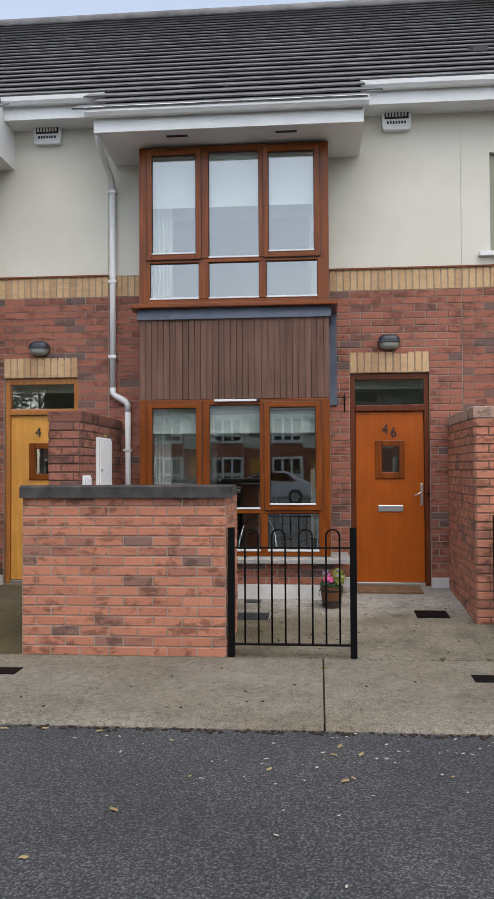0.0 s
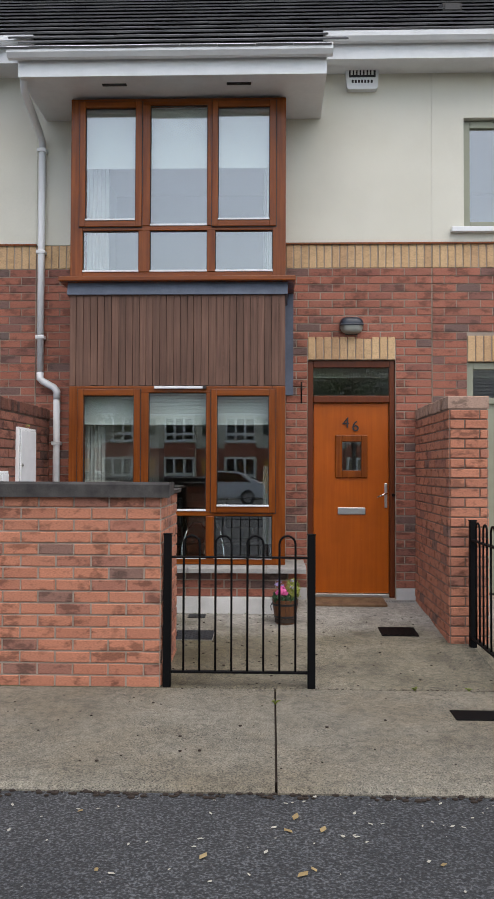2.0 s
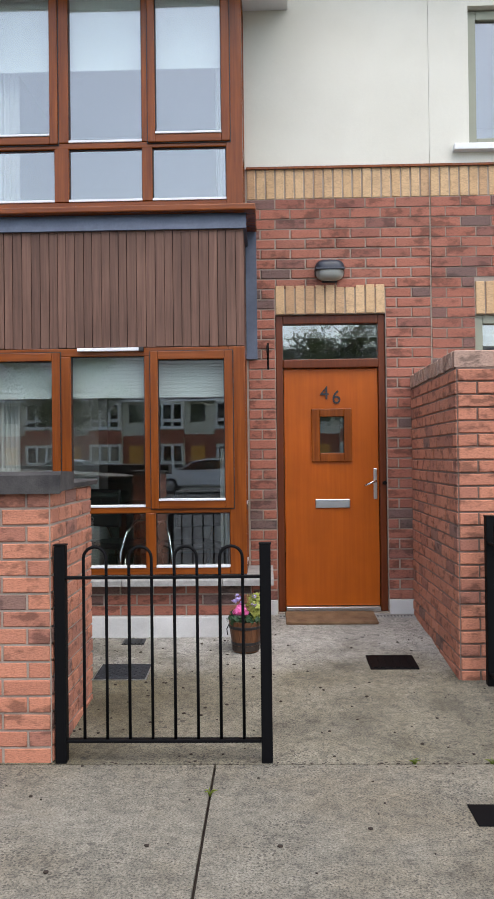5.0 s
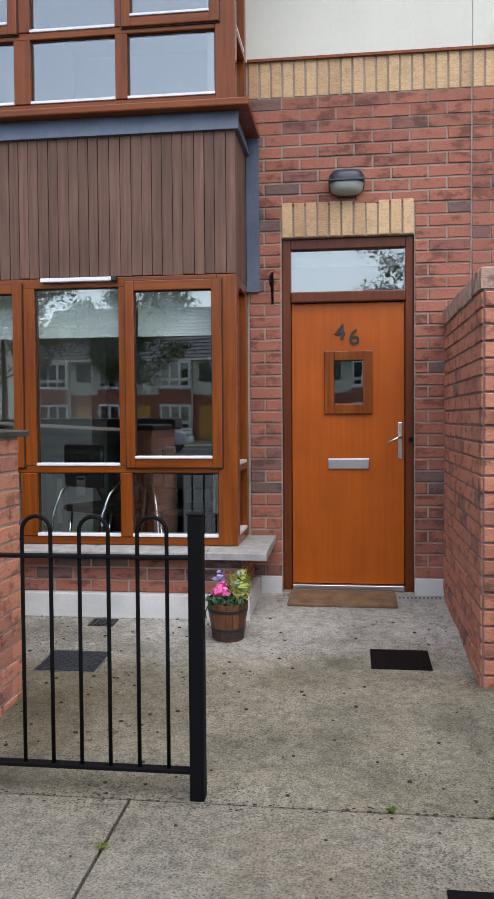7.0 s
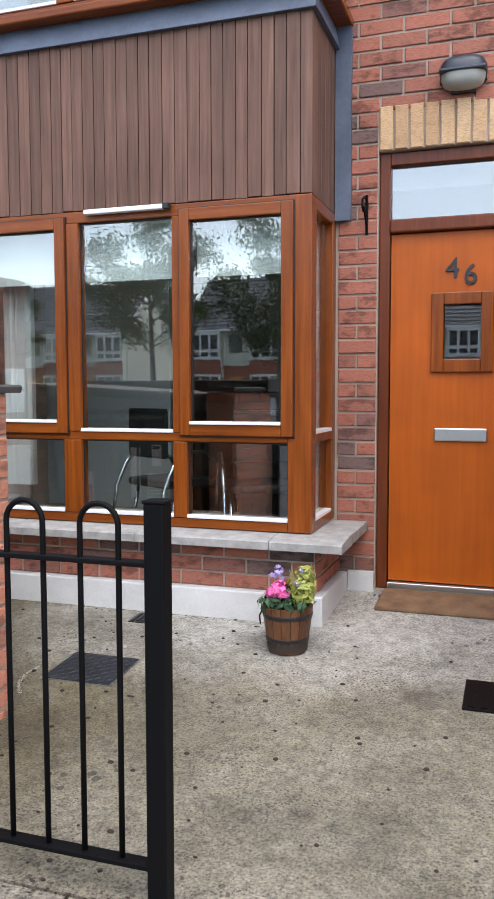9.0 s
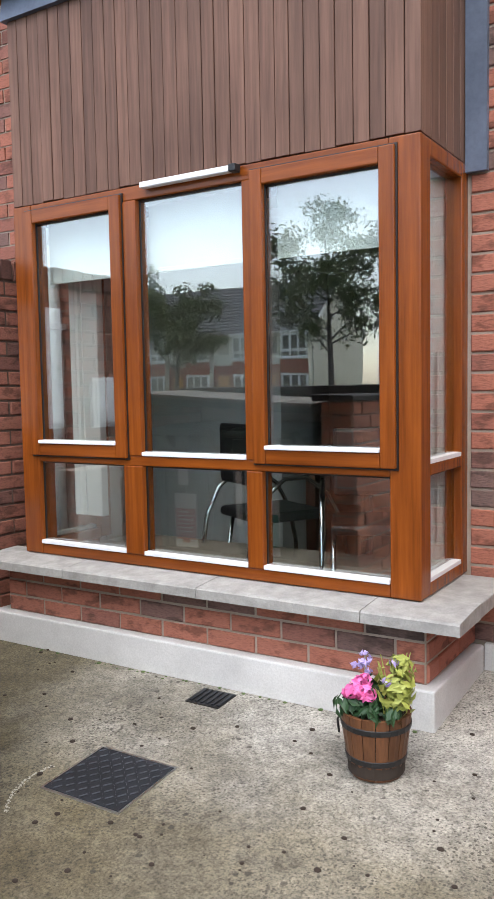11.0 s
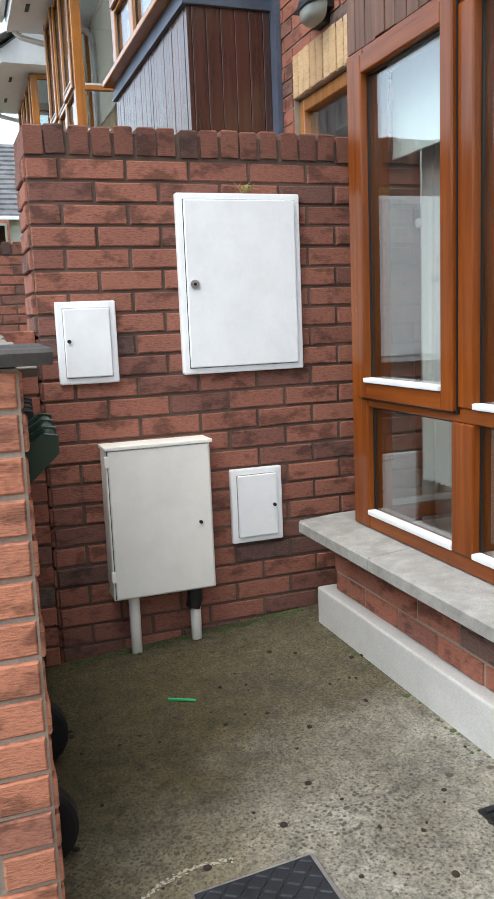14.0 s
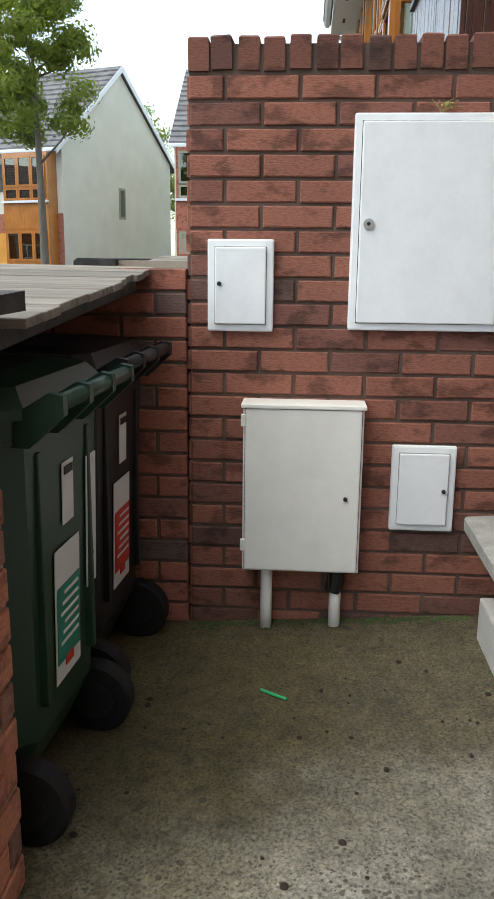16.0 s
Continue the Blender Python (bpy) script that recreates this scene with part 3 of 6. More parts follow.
def front_door(ox, leaf, frame, number, name):
    d = thing(name, (ox + 0.78, FACE + 0.1, 0.24), "%s timber front door, shut, with a small square window and a transom light" % ("orange-brown" if leaf == "door" else "honey-coloured"), "door", kind="structure")
    fy0, fy1 = FACE + 0.03, FACE + 0.12
    fr = part("frame", B(ox + 0.349, ox + 0.405, fy0, fy1, 0.212, 2.548, 0.006), M[frame], d)
    part("frame", B(ox + 1.155, ox + 1.208, fy0, fy1, 0.212, 2.548, 0.006), M[frame], d)
    part("head", B(ox + 0.405, ox + 1.155, fy0, fy1, 2.48, 2.548, 0.006), M[frame], d)
    part("transom", B(ox + 0.405, ox + 1.155, fy0 - 0.012, fy1, 2.13, 2.20, 0.008), M[frame], d)
    part("transom_pane", B(ox + 0.405, ox + 1.155, fy0 + 0.04, fy0 + 0.046, 2.2, 2.48), M["glass"], d, "dark transom glass")
    lf = part("leaf", leaf_with_hole(ox + 0.41, ox + 1.15, fy0 + 0.028, fy0 + 0.072, 0.255, 2.125, ox + 0.685, ox + 0.885, 1.455, 1.755), M[leaf], d)
    bm = bmesh.new()
    y0 = fy0 + 0.008
    for q in ((ox + 0.625, ox + 0.69, 1.39, 1.81), (ox + 0.88, ox + 0.942, 1.39, 1.81), (ox + 0.69, ox + 0.88, 1.745, 1.81), (ox + 0.69, ox + 0.88, 1.39, 1.46)):
        box(bm, q[0], q[1], y0, fy0 + 0.03, q[2], q[3], 0.006)
    part("glazing_frame", bm, M["frame"], lf)
    part("glazing_pane", B(ox + 0.685, ox + 0.885, fy0 + 0.05, fy0 + 0.056, 1.455, 1.755), M["glass"], lf)
    part("letter_plate", B(ox + 0.648, ox + 0.922, fy0 + 0.014, fy0 + 0.03, 1.025, 1.095, 0.006), M["silver"], lf, "brushed metal letter plate")
    part("handle_plate", B(ox + 1.108, ox + 1.138, fy0 + 0.016, fy0 + 0.03, 1.09, 1.335, 0.006), M["silver"], lf)
    bm = tube(bmesh.new(), [(ox + 1.123, fy0 + 0.03, 1.235), (ox + 1.123, fy0 - 0.03, 1.235), (ox + 1.11, fy0 - 0.045, 1.232), (ox + 1.03, fy0 - 0.045, 1.20)], 0.009)
    part("lever_handle", bm, M["chrome"], lf, smooth=True)
    part("threshold_strip", B(ox + 0.41, ox + 1.15, fy0 - 0.015, fy1, 0.215, 0.25, 0.004), M["silver"], d, "pale metal threshold strip")
    part("lock_stop", tube(bmesh.new(), [(ox + 1.19, fy0, 1.22), (ox + 1.19, fy0 - 0.03, 1.22)], 0.016), M["black"], d)
    for i, c in enumerate(number):
        bm = text_mesh(c, 0.15, 0.005)
        xs = [v.co.x for v in bm.verts]
        bmesh.ops.transform(bm, matrix=Matrix.Translation((ox + 0.695 + 0.098 * i, fy0 + 0.022, 1.885 - 0.035 * i)) @ Matrix.Rotation(radians(90), 4, "X") @ Matrix.Translation((-min(xs), 0, 0)), verts=bm.verts)
        part("numeral", bm, M["iron"], lf, "dark metal numeral %s" % c)
    return d


def leaf_with_hole(x0, x1, y0, y1, z0, z1, a, b, c, d):
    bm = bmesh.new()
    box(bm, x0, a, y0, y1, z0, z1)
    box(bm, b, x1, y0, y1, z0, z1)
    box(bm, a, b, y0, y1, z0, c)
    box(bm, a, b, y0, y1, d, z1)
    return bm


BAYX0, BAYX1, BAYY = -1.89, 0.12, 8.91


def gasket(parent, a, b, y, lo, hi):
    """Thin dark strips round a pane that paint its shadow line."""
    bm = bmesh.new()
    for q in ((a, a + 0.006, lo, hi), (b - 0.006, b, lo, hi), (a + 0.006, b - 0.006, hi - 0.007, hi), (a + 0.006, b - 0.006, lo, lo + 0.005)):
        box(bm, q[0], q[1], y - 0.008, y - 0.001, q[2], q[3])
    part("gasket", bm, M["gasket"], parent, "black strip painting the shadow line round the pane")


def storey(bay, ox, z0, zr, z1, frame, across, name):
    """One storey of bay glazing: z0 the bottom, zr the middle rail, z1 the head."""
    x0, x1, y = ox + BAYX0, ox + BAYX1, BAYY
    fy = y + 0.075
    w = part(name, B(x0, x0 + 0.115, y, y + 0.10, z0, z1, 0.006), M[frame], bay)
    part("corner_post", B(x1 - 0.12, x1, y, y + 0.10, z0, z1, 0.006), M[frame], w)
    part("head", B(x0 + 0.115, x1 - 0.12, y + 0.002, fy, z1 - 0.06, z1, 0.005), M[across], w)
    part("bottom_rail", B(x0 + 0.115, x1 - 0.12, y + 0.002, fy, z0, z0 + 0.05, 0.005), M[across], w)
    part("middle_rail", B(x0 + 0.115, x1 - 0.12, y + 0.002, fy, zr - 0.022, zr + 0.022, 0.005), M[across], w)
    for p, q in ((ox - 1.25, ox - 1.145), (ox - 0.61, ox - 0.535)):
        part("mullion", B(p, q, y - 0.004, fy, z0 + 0.05, zr - 0.022, 0.005), M[frame], w)
        part("mullion", B(p, q, y - 0.004, fy, zr + 0.022, z1 - 0.06, 0.005), M[frame], w)
    bays = ((x0 + 0.115, ox - 1.25), (ox - 1.145, ox - 0.61), (ox - 0.535, x1 - 0.12))
    for i, (a, b) in enumerate(bays):
        lo, hi = zr + 0.022, z1 - 0.06
        if i != 1:
            bm = bmesh.new()
            for q in ((a - 0.03, a + 0.025), (b - 0.03, b + 0.03)):
                box(bm, q[0], q[1], y - 0.022, y + 0.03, lo - 0.012, hi + 0.03, 0.005)
            c = part("casement", bm, M[frame], w)
            for q in ((hi - 0.03, hi + 0.03), (lo - 0.012, lo + 0.045)):
                part("casement_rail", B(a + 0.025, b - 0.03, y - 0.021, y + 0.03, q[0], q[1], 0.005), M[across], w)
            # Dark strips put in for the shadow between casement and frame.
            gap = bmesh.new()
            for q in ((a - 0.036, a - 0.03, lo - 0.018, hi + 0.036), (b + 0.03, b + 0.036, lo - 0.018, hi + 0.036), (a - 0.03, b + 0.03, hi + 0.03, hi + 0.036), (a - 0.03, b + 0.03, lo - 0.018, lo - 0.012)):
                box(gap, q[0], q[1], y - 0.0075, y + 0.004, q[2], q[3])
            part("casement_seal", gap, M["gasket"], c, "dark strips painting the shadow gap round the opening light")
            a, b, lo, hi = a + 0.025, b - 0.03, lo + 0.045, hi - 0.03
            part("pane", B(a, b, y + 0.012, y + 0.018, lo, hi), M["glass"], c)
            gasket(c, a, b, y + 0.012, lo, hi)
            part("glazing_bead", B(a, b, y - 0.03, y + 0.01, lo, lo + 0.016, 0.003), M["white"], c, "pale drip bead")
        else:
            part("pane", B(a, b, y + 0.03, y + 0.036, lo, hi), M["glass"], w)
            gasket(w, a, b, y + 0.03, lo, hi)
            part("glazing_bead", B(a, b, y - 0.006, y + 0.028, lo, lo + 0.018, 0.003), M["white"], w, "pale drip bead")
        a, b = bays[i]
        part("pane", B(a, b, y + 0.03, y + 0.036, z0 + 0.05, zr - 0.022), M["glass"], w)
        gasket(w, a, b, y + 0.03, z0 + 0.05, zr - 0.022)
        part("glazing_bead", B(a, b, y - 0.006, y + 0.028, z0 + 0.05, z0 + 0.068, 0.003), M["white"], w, "pale drip bead")
    for sx in (x0, x1):
        a, b = (sx, sx + 0.07) if sx == x0 else (sx - 0.07, sx)
        g = a + 0.032
        part("side_post", B(a, b, 9.375, 9.455, z0, z1, 0.005), M[frame], w)
        part("side_rail", B(a, b, y + 0.10, 9.375, z1 - 0.06, z1, 0.005), M[frame], w)
        part("side_rail", B(a, b, y + 0.10, 9.375, zr - 0.022, zr + 0.022, 0.005), M[frame], w)
        part("side_rail", B(a, b, y + 0.10, 9.375, z0, z0 + 0.05, 0.005), M[frame], w)
        part("pane", B(g, g + 0.006, y + 0.10, 9.375, zr + 0.022, z1 - 0.06), M["glass"], w)
        part("pane", B(g, g + 0.006, y + 0.10, 9.375, z0 + 0.05, zr - 0.022), M["glass"], w)
        o = 0.012 if sx == x1 else -0.012
        for zz in (zr + 0.022, z0 + 0.05):
            part("glazing_bead", B(min(g, g + 3 * o), max(g, g + 3 * o), y + 0.10, 9.375, zz, zz + 0.016), M["white"], w, "pale drip bead")
    return w


def bay_window(ox, frame, across, clad, main):
    x0, x1, y = ox + BAYX0, ox + BAYX1, BAYY
    bay = thing("bay_window", (ox - 0.88, y, 0.62), "two-storey timber bay window with brown vertical cladding between" if main else "neighbouring two-storey timber bay with dark cladding", "bay window", "bay windows of the terrace")
    storey(bay, ox, 0.592, 1.058, 2.235, frame, across, "lower_window")
    storey(bay, ox, 3.25, 3.71, 4.93, frame, across, "upper_window")
    # Dark core puts the gaps' shade into its colour; neighbours get a pale one.
    c = part("cladding_core", B(x0 + 0.03, x1 - 0.03, y + 0.03, 9.455, 2.237, 3.19), M["soil" if main else "deadleaf"], bay, "backing core, coloured to stand for the gaps between boards")
    rng = random.Random(21)
    widths = [rng.uniform(0.92, 1.09) for _ in range(31)]
    total, a = sum(widths), x0
    for k in widths:
        wd = k * (x1 - x0) / total
        g = rng.uniform(0.0012, 0.0026)
        d = rng.uniform(0.0, 0.004)
        part("board", B(a + g, a + wd - g, y + 0.003 + d, y + 0.03, 2.24 + rng.uniform(-0.004, 0.002), 3.11, 0.002), M[clad], c)
        a += wd
    for sx in (x0, x1):
        a, b = (sx + 0.004, sx + 0.03) if sx == x0 else (sx - 0.03, sx - 0.004)
        for i in range(6):
            s = (9.45 - y - 0.034) / 6
            part("board", B(a, b, y + 0.034 + i * s + 0.002, y + 0.034 + (i + 1) * s - 0.002, 2.24, 3.11, 0.002), M[clad], c)
    bm = prism(bmesh.new(), [(y - 0.02, 3.085), (y - 0.02, 3.09), (y + 0.0, 3.2), (y + 0.03, 3.2), (y + 0.03, 3.085)], "x", x0 - 0.02, x1 + 0.02)
    part("flashing", bm, M["lead"], bay, "blue-grey lead flashing")
    for sx, o in ((x1, 1), (x0, -1)):
        bm = prism(bmesh.new(), [(sx + o * 0.022, 3.085), (sx + o * 0.022, 3.09), (sx, 3.2), (sx - o * 0.03, 3.2), (sx - o * 0.03, 3.085)], "y", y + 0.03, 9.44)
        part("flashing", bm, M["lead"], bay, "blue-grey lead flashing")
        part("flashing", B(min(sx, sx + o * 0.085), max(sx, sx + o * 0.085), 9.41, 9.44, 2.2, 3.2), M["lead"], bay, "upright lead flashing")
    part("drip_board", B(x0 - 0.09, x1 + 0.09, y - 0.08, 9.44, 3.2, 3.246, 0.008), M[across], bay, "projecting brown drip board")
    # dwarf wall, plinth and sill under the bay
    dw = thing("bay_dwarf_wall", (ox - 0.88, 8.83, 0.17), "low brick wall with a white painted plinth under the bay", "wall", kind="structure")
    part("wall_core", B(x0 - 0.08, x1 + 0.03, 8.87, 9.44, 0.05, 0.535), M["mortar"], dw)
    face_of_bricks(dw, "red", (x0 - 0.08, 8.87, 0), "x", x1 - x0 + 0.11, 0.305, 0.535)
    face_of_bricks(dw, "red", (x1 + 0.03, 8.87, 0), "y", 0.57, 0.305, 0.535, phase=1)
    part("plinth", B(x0 - 0.15, x1 + 0.08, 8.815, 9.42, 0.05, 0.306, 0.008), M["plinth"], dw, "white painted plinth")
    cuts = (x0 - 0.165, ox - 1.49, ox - 0.76, ox - 0.05, x1 + 0.19)
    s = thing("bay_sill", (ox - 0.88, 8.8, 0.575), "rough pale concrete window sill in four lengths", "sill", kind="structure")
    for a, b in zip(cuts, cuts[1:]):
        bm = prism(bmesh.new(), [(8.75, 0.533), (9.0, 0.533), (9.0, 0.590), (8.91, 0.588), (8.757, 0.577), (8.75, 0.570)], "x", a + 0.002, b - 0.002)
        part("sill_stone", bm, M["sillstone"], s)
    part("sill_stone", B(x1 - 0.01, x1 + 0.188, 9.002, 9.42, 0.533, 0.588, 0.006), M["sillstone"], s)
    # soffit, fascia and gutter over the bay
    e = thing("bay_eaves", (ox - 0.88, 8.8, 4.93), "white boxed eaves with gutter over the bay", "eaves", kind="structure")
    ex0, ex1 = ox - 2.27, ox + 0.47
    part("soffit", B(ex0, ex1, 8.52, 9.44, 4.955, 4.985), M["white"], e)
    part("fascia", B(ex0, ex1, 8.50, 8.52, 4.945, 5.13, 0.003), M["white"], e)
    for k in (ex0, ex1 - 0.02):
        bm = prism(bmesh.new(), [(8.52, 4.987), (9.44, 4.987), (9.44, 5.13 + 0.68), (8.52, 5.13)], "x", k, k + 0.02)
        part("end_panel", bm, M["white"], e)
    for k in (ox - 1.55, ox - 0.42):
        part("soffit_vent", B(k, k + 0.22, 8.66, 8.70, 4.948, 4.956), M["blackplastic"], e, "dark slot vent")
    gutter(e, ex0 - 0.07, ex1 + 0.05, 8.44, 5.13)


def gutter(parent, a, b, y, z):
    pts = [(y - 0.045, z + 0.04), (y - 0.055, z + 0.03), (y - 0.05, z - 0.015), (y - 0.02, z - 0.05), (y + 0.03, z - 0.05), (y + 0.058, z - 0.01), (y + 0.058, z + 0.04), (y + 0.05, z + 0.04), (y + 0.045, z - 0.005), (y + 0.025, z - 0.04), (y - 0.015, z - 0.04), (y - 0.04, z - 0.01)]
    bm = bmesh.new()
    prism(bm, pts, "x", a, b)
    part("gutter", bm, M["white"], parent, "white ogee gutter")


def main_eaves(x0, x1):
    e = thing("main_eaves", ((x0 + x1) / 2, 9.2, 5.4), "white fascia and gutter along the terrace", "eaves", kind="structure")
    part("soffit", B(x0, x1, 9.14, FACE - 0.012, 5.40, 5.42), M["white"], e)
    part("fascia", B(x0, x1, 9.12, 9.14, 5.39, 5.56), M["white"], e)
    gutter(e, x0, x1, 9.065, 5.575)


def downpipe(ox):
    d = thing("downpipe", (ox - 2.13, 9.4, 0.24), "white plastic downpipe with a swan neck and an offset", "downpipe")
    px = ox - 2.30
    part("swan_neck", tube(bmesh.new(), [(ox - 2.24, 8.60, 5.0), (ox - 2.245, 8.60, 4.95), (ox - 2.26, 8.66, 4.90), (px, 9.3, 4.78), (px, 9.39, 4.72), (px, 9.39, 4.6)], 0.034, 12), M["white"], d, smooth=True)
    part("pipe", tube(bmesh.new(), [(px, 9.39, 4.66), (px, 9.39, 2.36)], 0.034, 12), M["white"], d, smooth=True)
    part("offset", tube(bmesh.new(), [(px, 9.39, 2.42), (px, 9.39, 2.36), (px + 0.03, 9.39, 2.33), (ox - 2.16, 9.39, 2.27), (ox - 2.13, 9.39, 2.23), (ox - 2.13, 9.39, 2.15)], 0.036, 12), M["white"], d, smooth=True)
    part("pipe", tube(bmesh.new(), [(ox - 2.13, 9.39, 2.2), (ox - 2.13, 9.39, 0.23)], 0.034, 12), M["white"], d, smooth=True)
    for z, x in ((4.62, px), (3.6, px), (2.75, px), (1.7, ox - 2.13)):
        part("pipe_clip", B(x - 0.045, x + 0.045, 9.352, 9.44, z, z + 0.035, 0.006), M["white"], d)


def wall_lamp(ox, label):
    x, z = ox + 0.775, 2.88
    d = thing("wall_lamp", (x, FACE, z - 0.1), label, "wall lamp", "lamps over the doors")
    bm = B(x - 0.115, x + 0.115, FACE - 0.045, FACE - 0.006, z - 0.085, z + 0.085)
    bmesh.ops.bevel(bm, geom=[q for q in bm.edges if abs(q.verts[0].co.y - q.verts[1].co.y) > 0.02], offset=0.055, segments=4, affect="EDGES")
    part("back_plate", bm, M["blackplastic"], d)
    for nm, mat, sgn, big in (("hood", "hood", 1, 1.0), ("diffuser", "diffuser", -1, 0.93)):
        bm = bmesh.new()
        rings = []
        for i in range(8):
            a = math.pi / 2 * i / 7.2
            k = math.cos(a) ** 0.55
            rings.append([bm.verts.new((x + 0.118 * big * k * (1 if math.cos(t) > 0 else -1) * abs(math.cos(t)) ** 0.6, FACE - 0.045 - 0.085 * big * math.sin(a), z + sgn * 0.086 * big * k * math.sin(t) ** 0.7)) for t in [math.pi * j / 16 for j in range(17)]])
        for p, q in zip(rings, rings[1:]):
            for j in range(16):
                bm.faces.new((p[j], p[j + 1], q[j + 1], q[j]))
        bm.faces.new(rings[-1])
        bmesh.ops.recalc_face_normals(bm, faces=bm.faces)
        part(nm, bm, M[mat], d, "dark hood" if nm == "hood" else "grey ribbed diffuser", smooth=True)
    part("visor", B(x - 0.112, x + 0.112, FACE - 0.135, FACE - 0.05, z - 0.004, z + 0.008, 0.003), M["hood"], d)


def alarm_box(ox, z):
    x = ox + 0.877
    d = thing("alarm_box", (x, FACE, z - 0.12), "white alarm box with dark lettering bars on cream render", "alarm box", "alarm boxes")
    bm = prism(bmesh.new(), [(x - 0.155, z + 0.115), (x + 0.155, z + 0.115), (x + 0.165, z + 0.1), (x + 0.15, z - 0.1), (x + 0.13, z - 0.115), (x - 0.13, z - 0.115), (x - 0.15, z - 0.1), (x - 0.165, z + 0.1)], "y", FACE - 0.085, FACE - 0.012)
    part("case", bm, M["white"], d)
    part("panel", B(x - 0.13, x + 0.13, FACE - 0.089, FACE - 0.084, z + 0.0, z + 0.095), M["blackplastic"], d, "dark panel")
    for i in range(7):
        a = x - 0.115 + i * 0.034
        part("letter_bar", B(a, a + 0.02, FACE - 0.092, FACE - 0.088, z + 0.022, z + 0.078), M["paper"], d)
    for i in range(7):
        a = x - 0.105 + i * 0.031
        part("letter_bar", B(a, a + 0.02, FACE - 0.088, FACE - 0.084, z - 0.055, z - 0.025), M["blackplastic"], d)


for i, ox in enumerate((-0.011, -0.011 - HP, -0.011 - 2 * HP, -0.011 - 3 * HP)):
    first = i == 0
    house_walls(ox, first)
    bay_window(ox, "frame" if first else "frame_light", "frame_across" if first else "frame_light", "clad" if first else "clad_dark", first)
    front_door(ox, "door" if first else "door_light", "door_frame" if first else "frame_light", "46" if first else "4", "door_%d" % (i + 1))
    wall_lamp(ox, "dark bulkhead lamp over the %s door" % ("orange" if first else "honey-coloured"))
    alarm_box(ox, 5.33)
    downpipe(ox)
    main_eaves(ox + 0.47, ox + 1.57 if first else ox + 1.57 + 0.07)
main_eaves(1.559, 9.5)

# the house on the other side, with olive frames
rx0, rx1 = 1.5595, 5.5
w = thing("wall_neighbour", (3.5, FACE, 0.2), "red brick front wall of the adjoining house", "wall", kind="structure")
bm = bmesh.new()
for a, b, c, d in ((rx0, 1.90, 0, 3.7), (2.77, rx1, 0, 3.7), (1.90, 2.77, 2.53, 3.7), (1.90, 2.77, 0, 0.24)):
    box(bm, a, b, FACE, FACE + 0.25, c, d)
part("wall_core", bm, M["mortar"], w)
bm = bmesh.new()
for a, b, c, d in ((rx0, 1.87, 3.7, 5.6), (3.0, rx1, 3.7, 5.6), (1.87, 3.0, 3.7, 3.85), (1.87, 3.0, 4.95, 5.6)):
    box(bm, a, b, FACE - 0.012, FACE + 0.25, c, d)
part("render_coat", bm, M["render"], w, "smooth cream render")
face_of_bricks(w, "red", (rx0, FACE, 0), "x", rx1 - rx0, 0.36, 3.46, [(1.90 - rx0, 2.77 - rx0, 0, 2.79)], (9, 9, 9, 9))
face_of_bricks(w, "buff", (rx0, FACE, 0), "x", rx1 - rx0, 3.46, 3.70, soldier=True)
face_of_bricks(w, "buff", (1.90, FACE - 0.004, 0), "x", 0.87, 2.53, 2.79, soldier=True)
part("drip_bead", B(rx0, rx1, FACE - 0.028, FACE - 0.012, 3.695, 3.712), M["frame"], w)
nw = thing("window_1", (2.43, FACE, 3.85), "olive-framed upstairs window in cream render", "window", kind="structure")
bm = bmesh.new()
for q in ((1.875, 1.945, 3.86, 4.94), (2.925, 2.995, 3.86, 4.94), (1.945, 2.925, 4.87, 4.94), (1.945, 2.925, 3.86, 3.93), (2.41, 2.46, 3.93, 4.87)):
    box(bm, q[0], q[1], FACE + 0.05, FACE + 0.11, q[2], q[3], 0.005)
part("window_frame", bm, M["olive"], nw)
for a, b in ((1.945, 2.41), (2.46, 2.925)):
    part("pane", B(a, b, FACE + 0.08, FACE + 0.086, 3.93, 4.87), M["glass"], nw)
part("window_sill", B(1.74, 3.12, FACE - 0.08, FACE + 0.05, 3.80, 3.85, 0.005), M["white"], nw)
nd = thing("door_9", (2.33, FACE, 0.24), "olive-framed front door of the adjoining house", "door", kind="structure")
bm = bmesh.new()
for q in ((1.902, 1.965, 0.245, 2.528), (2.705, 2.768, 0.245, 2.528), (1.965, 2.705, 2.46, 2.528), (1.965, 2.705, 2.12, 2.18)):
    box(bm, q[0], q[1], FACE + 0.03, FACE + 0.12, q[2], q[3], 0.005)
part("frame", bm, M["olive"], nd)
part("pane", B(1.965, 2.705, FACE + 0.07, FACE + 0.076, 2.18, 2.46), M["glass"], nd)
part("leaf", B(1.965, 2.705, FACE + 0.06, FACE + 0.1, 0.26, 2.12, 0.004), M["olive"], nd)

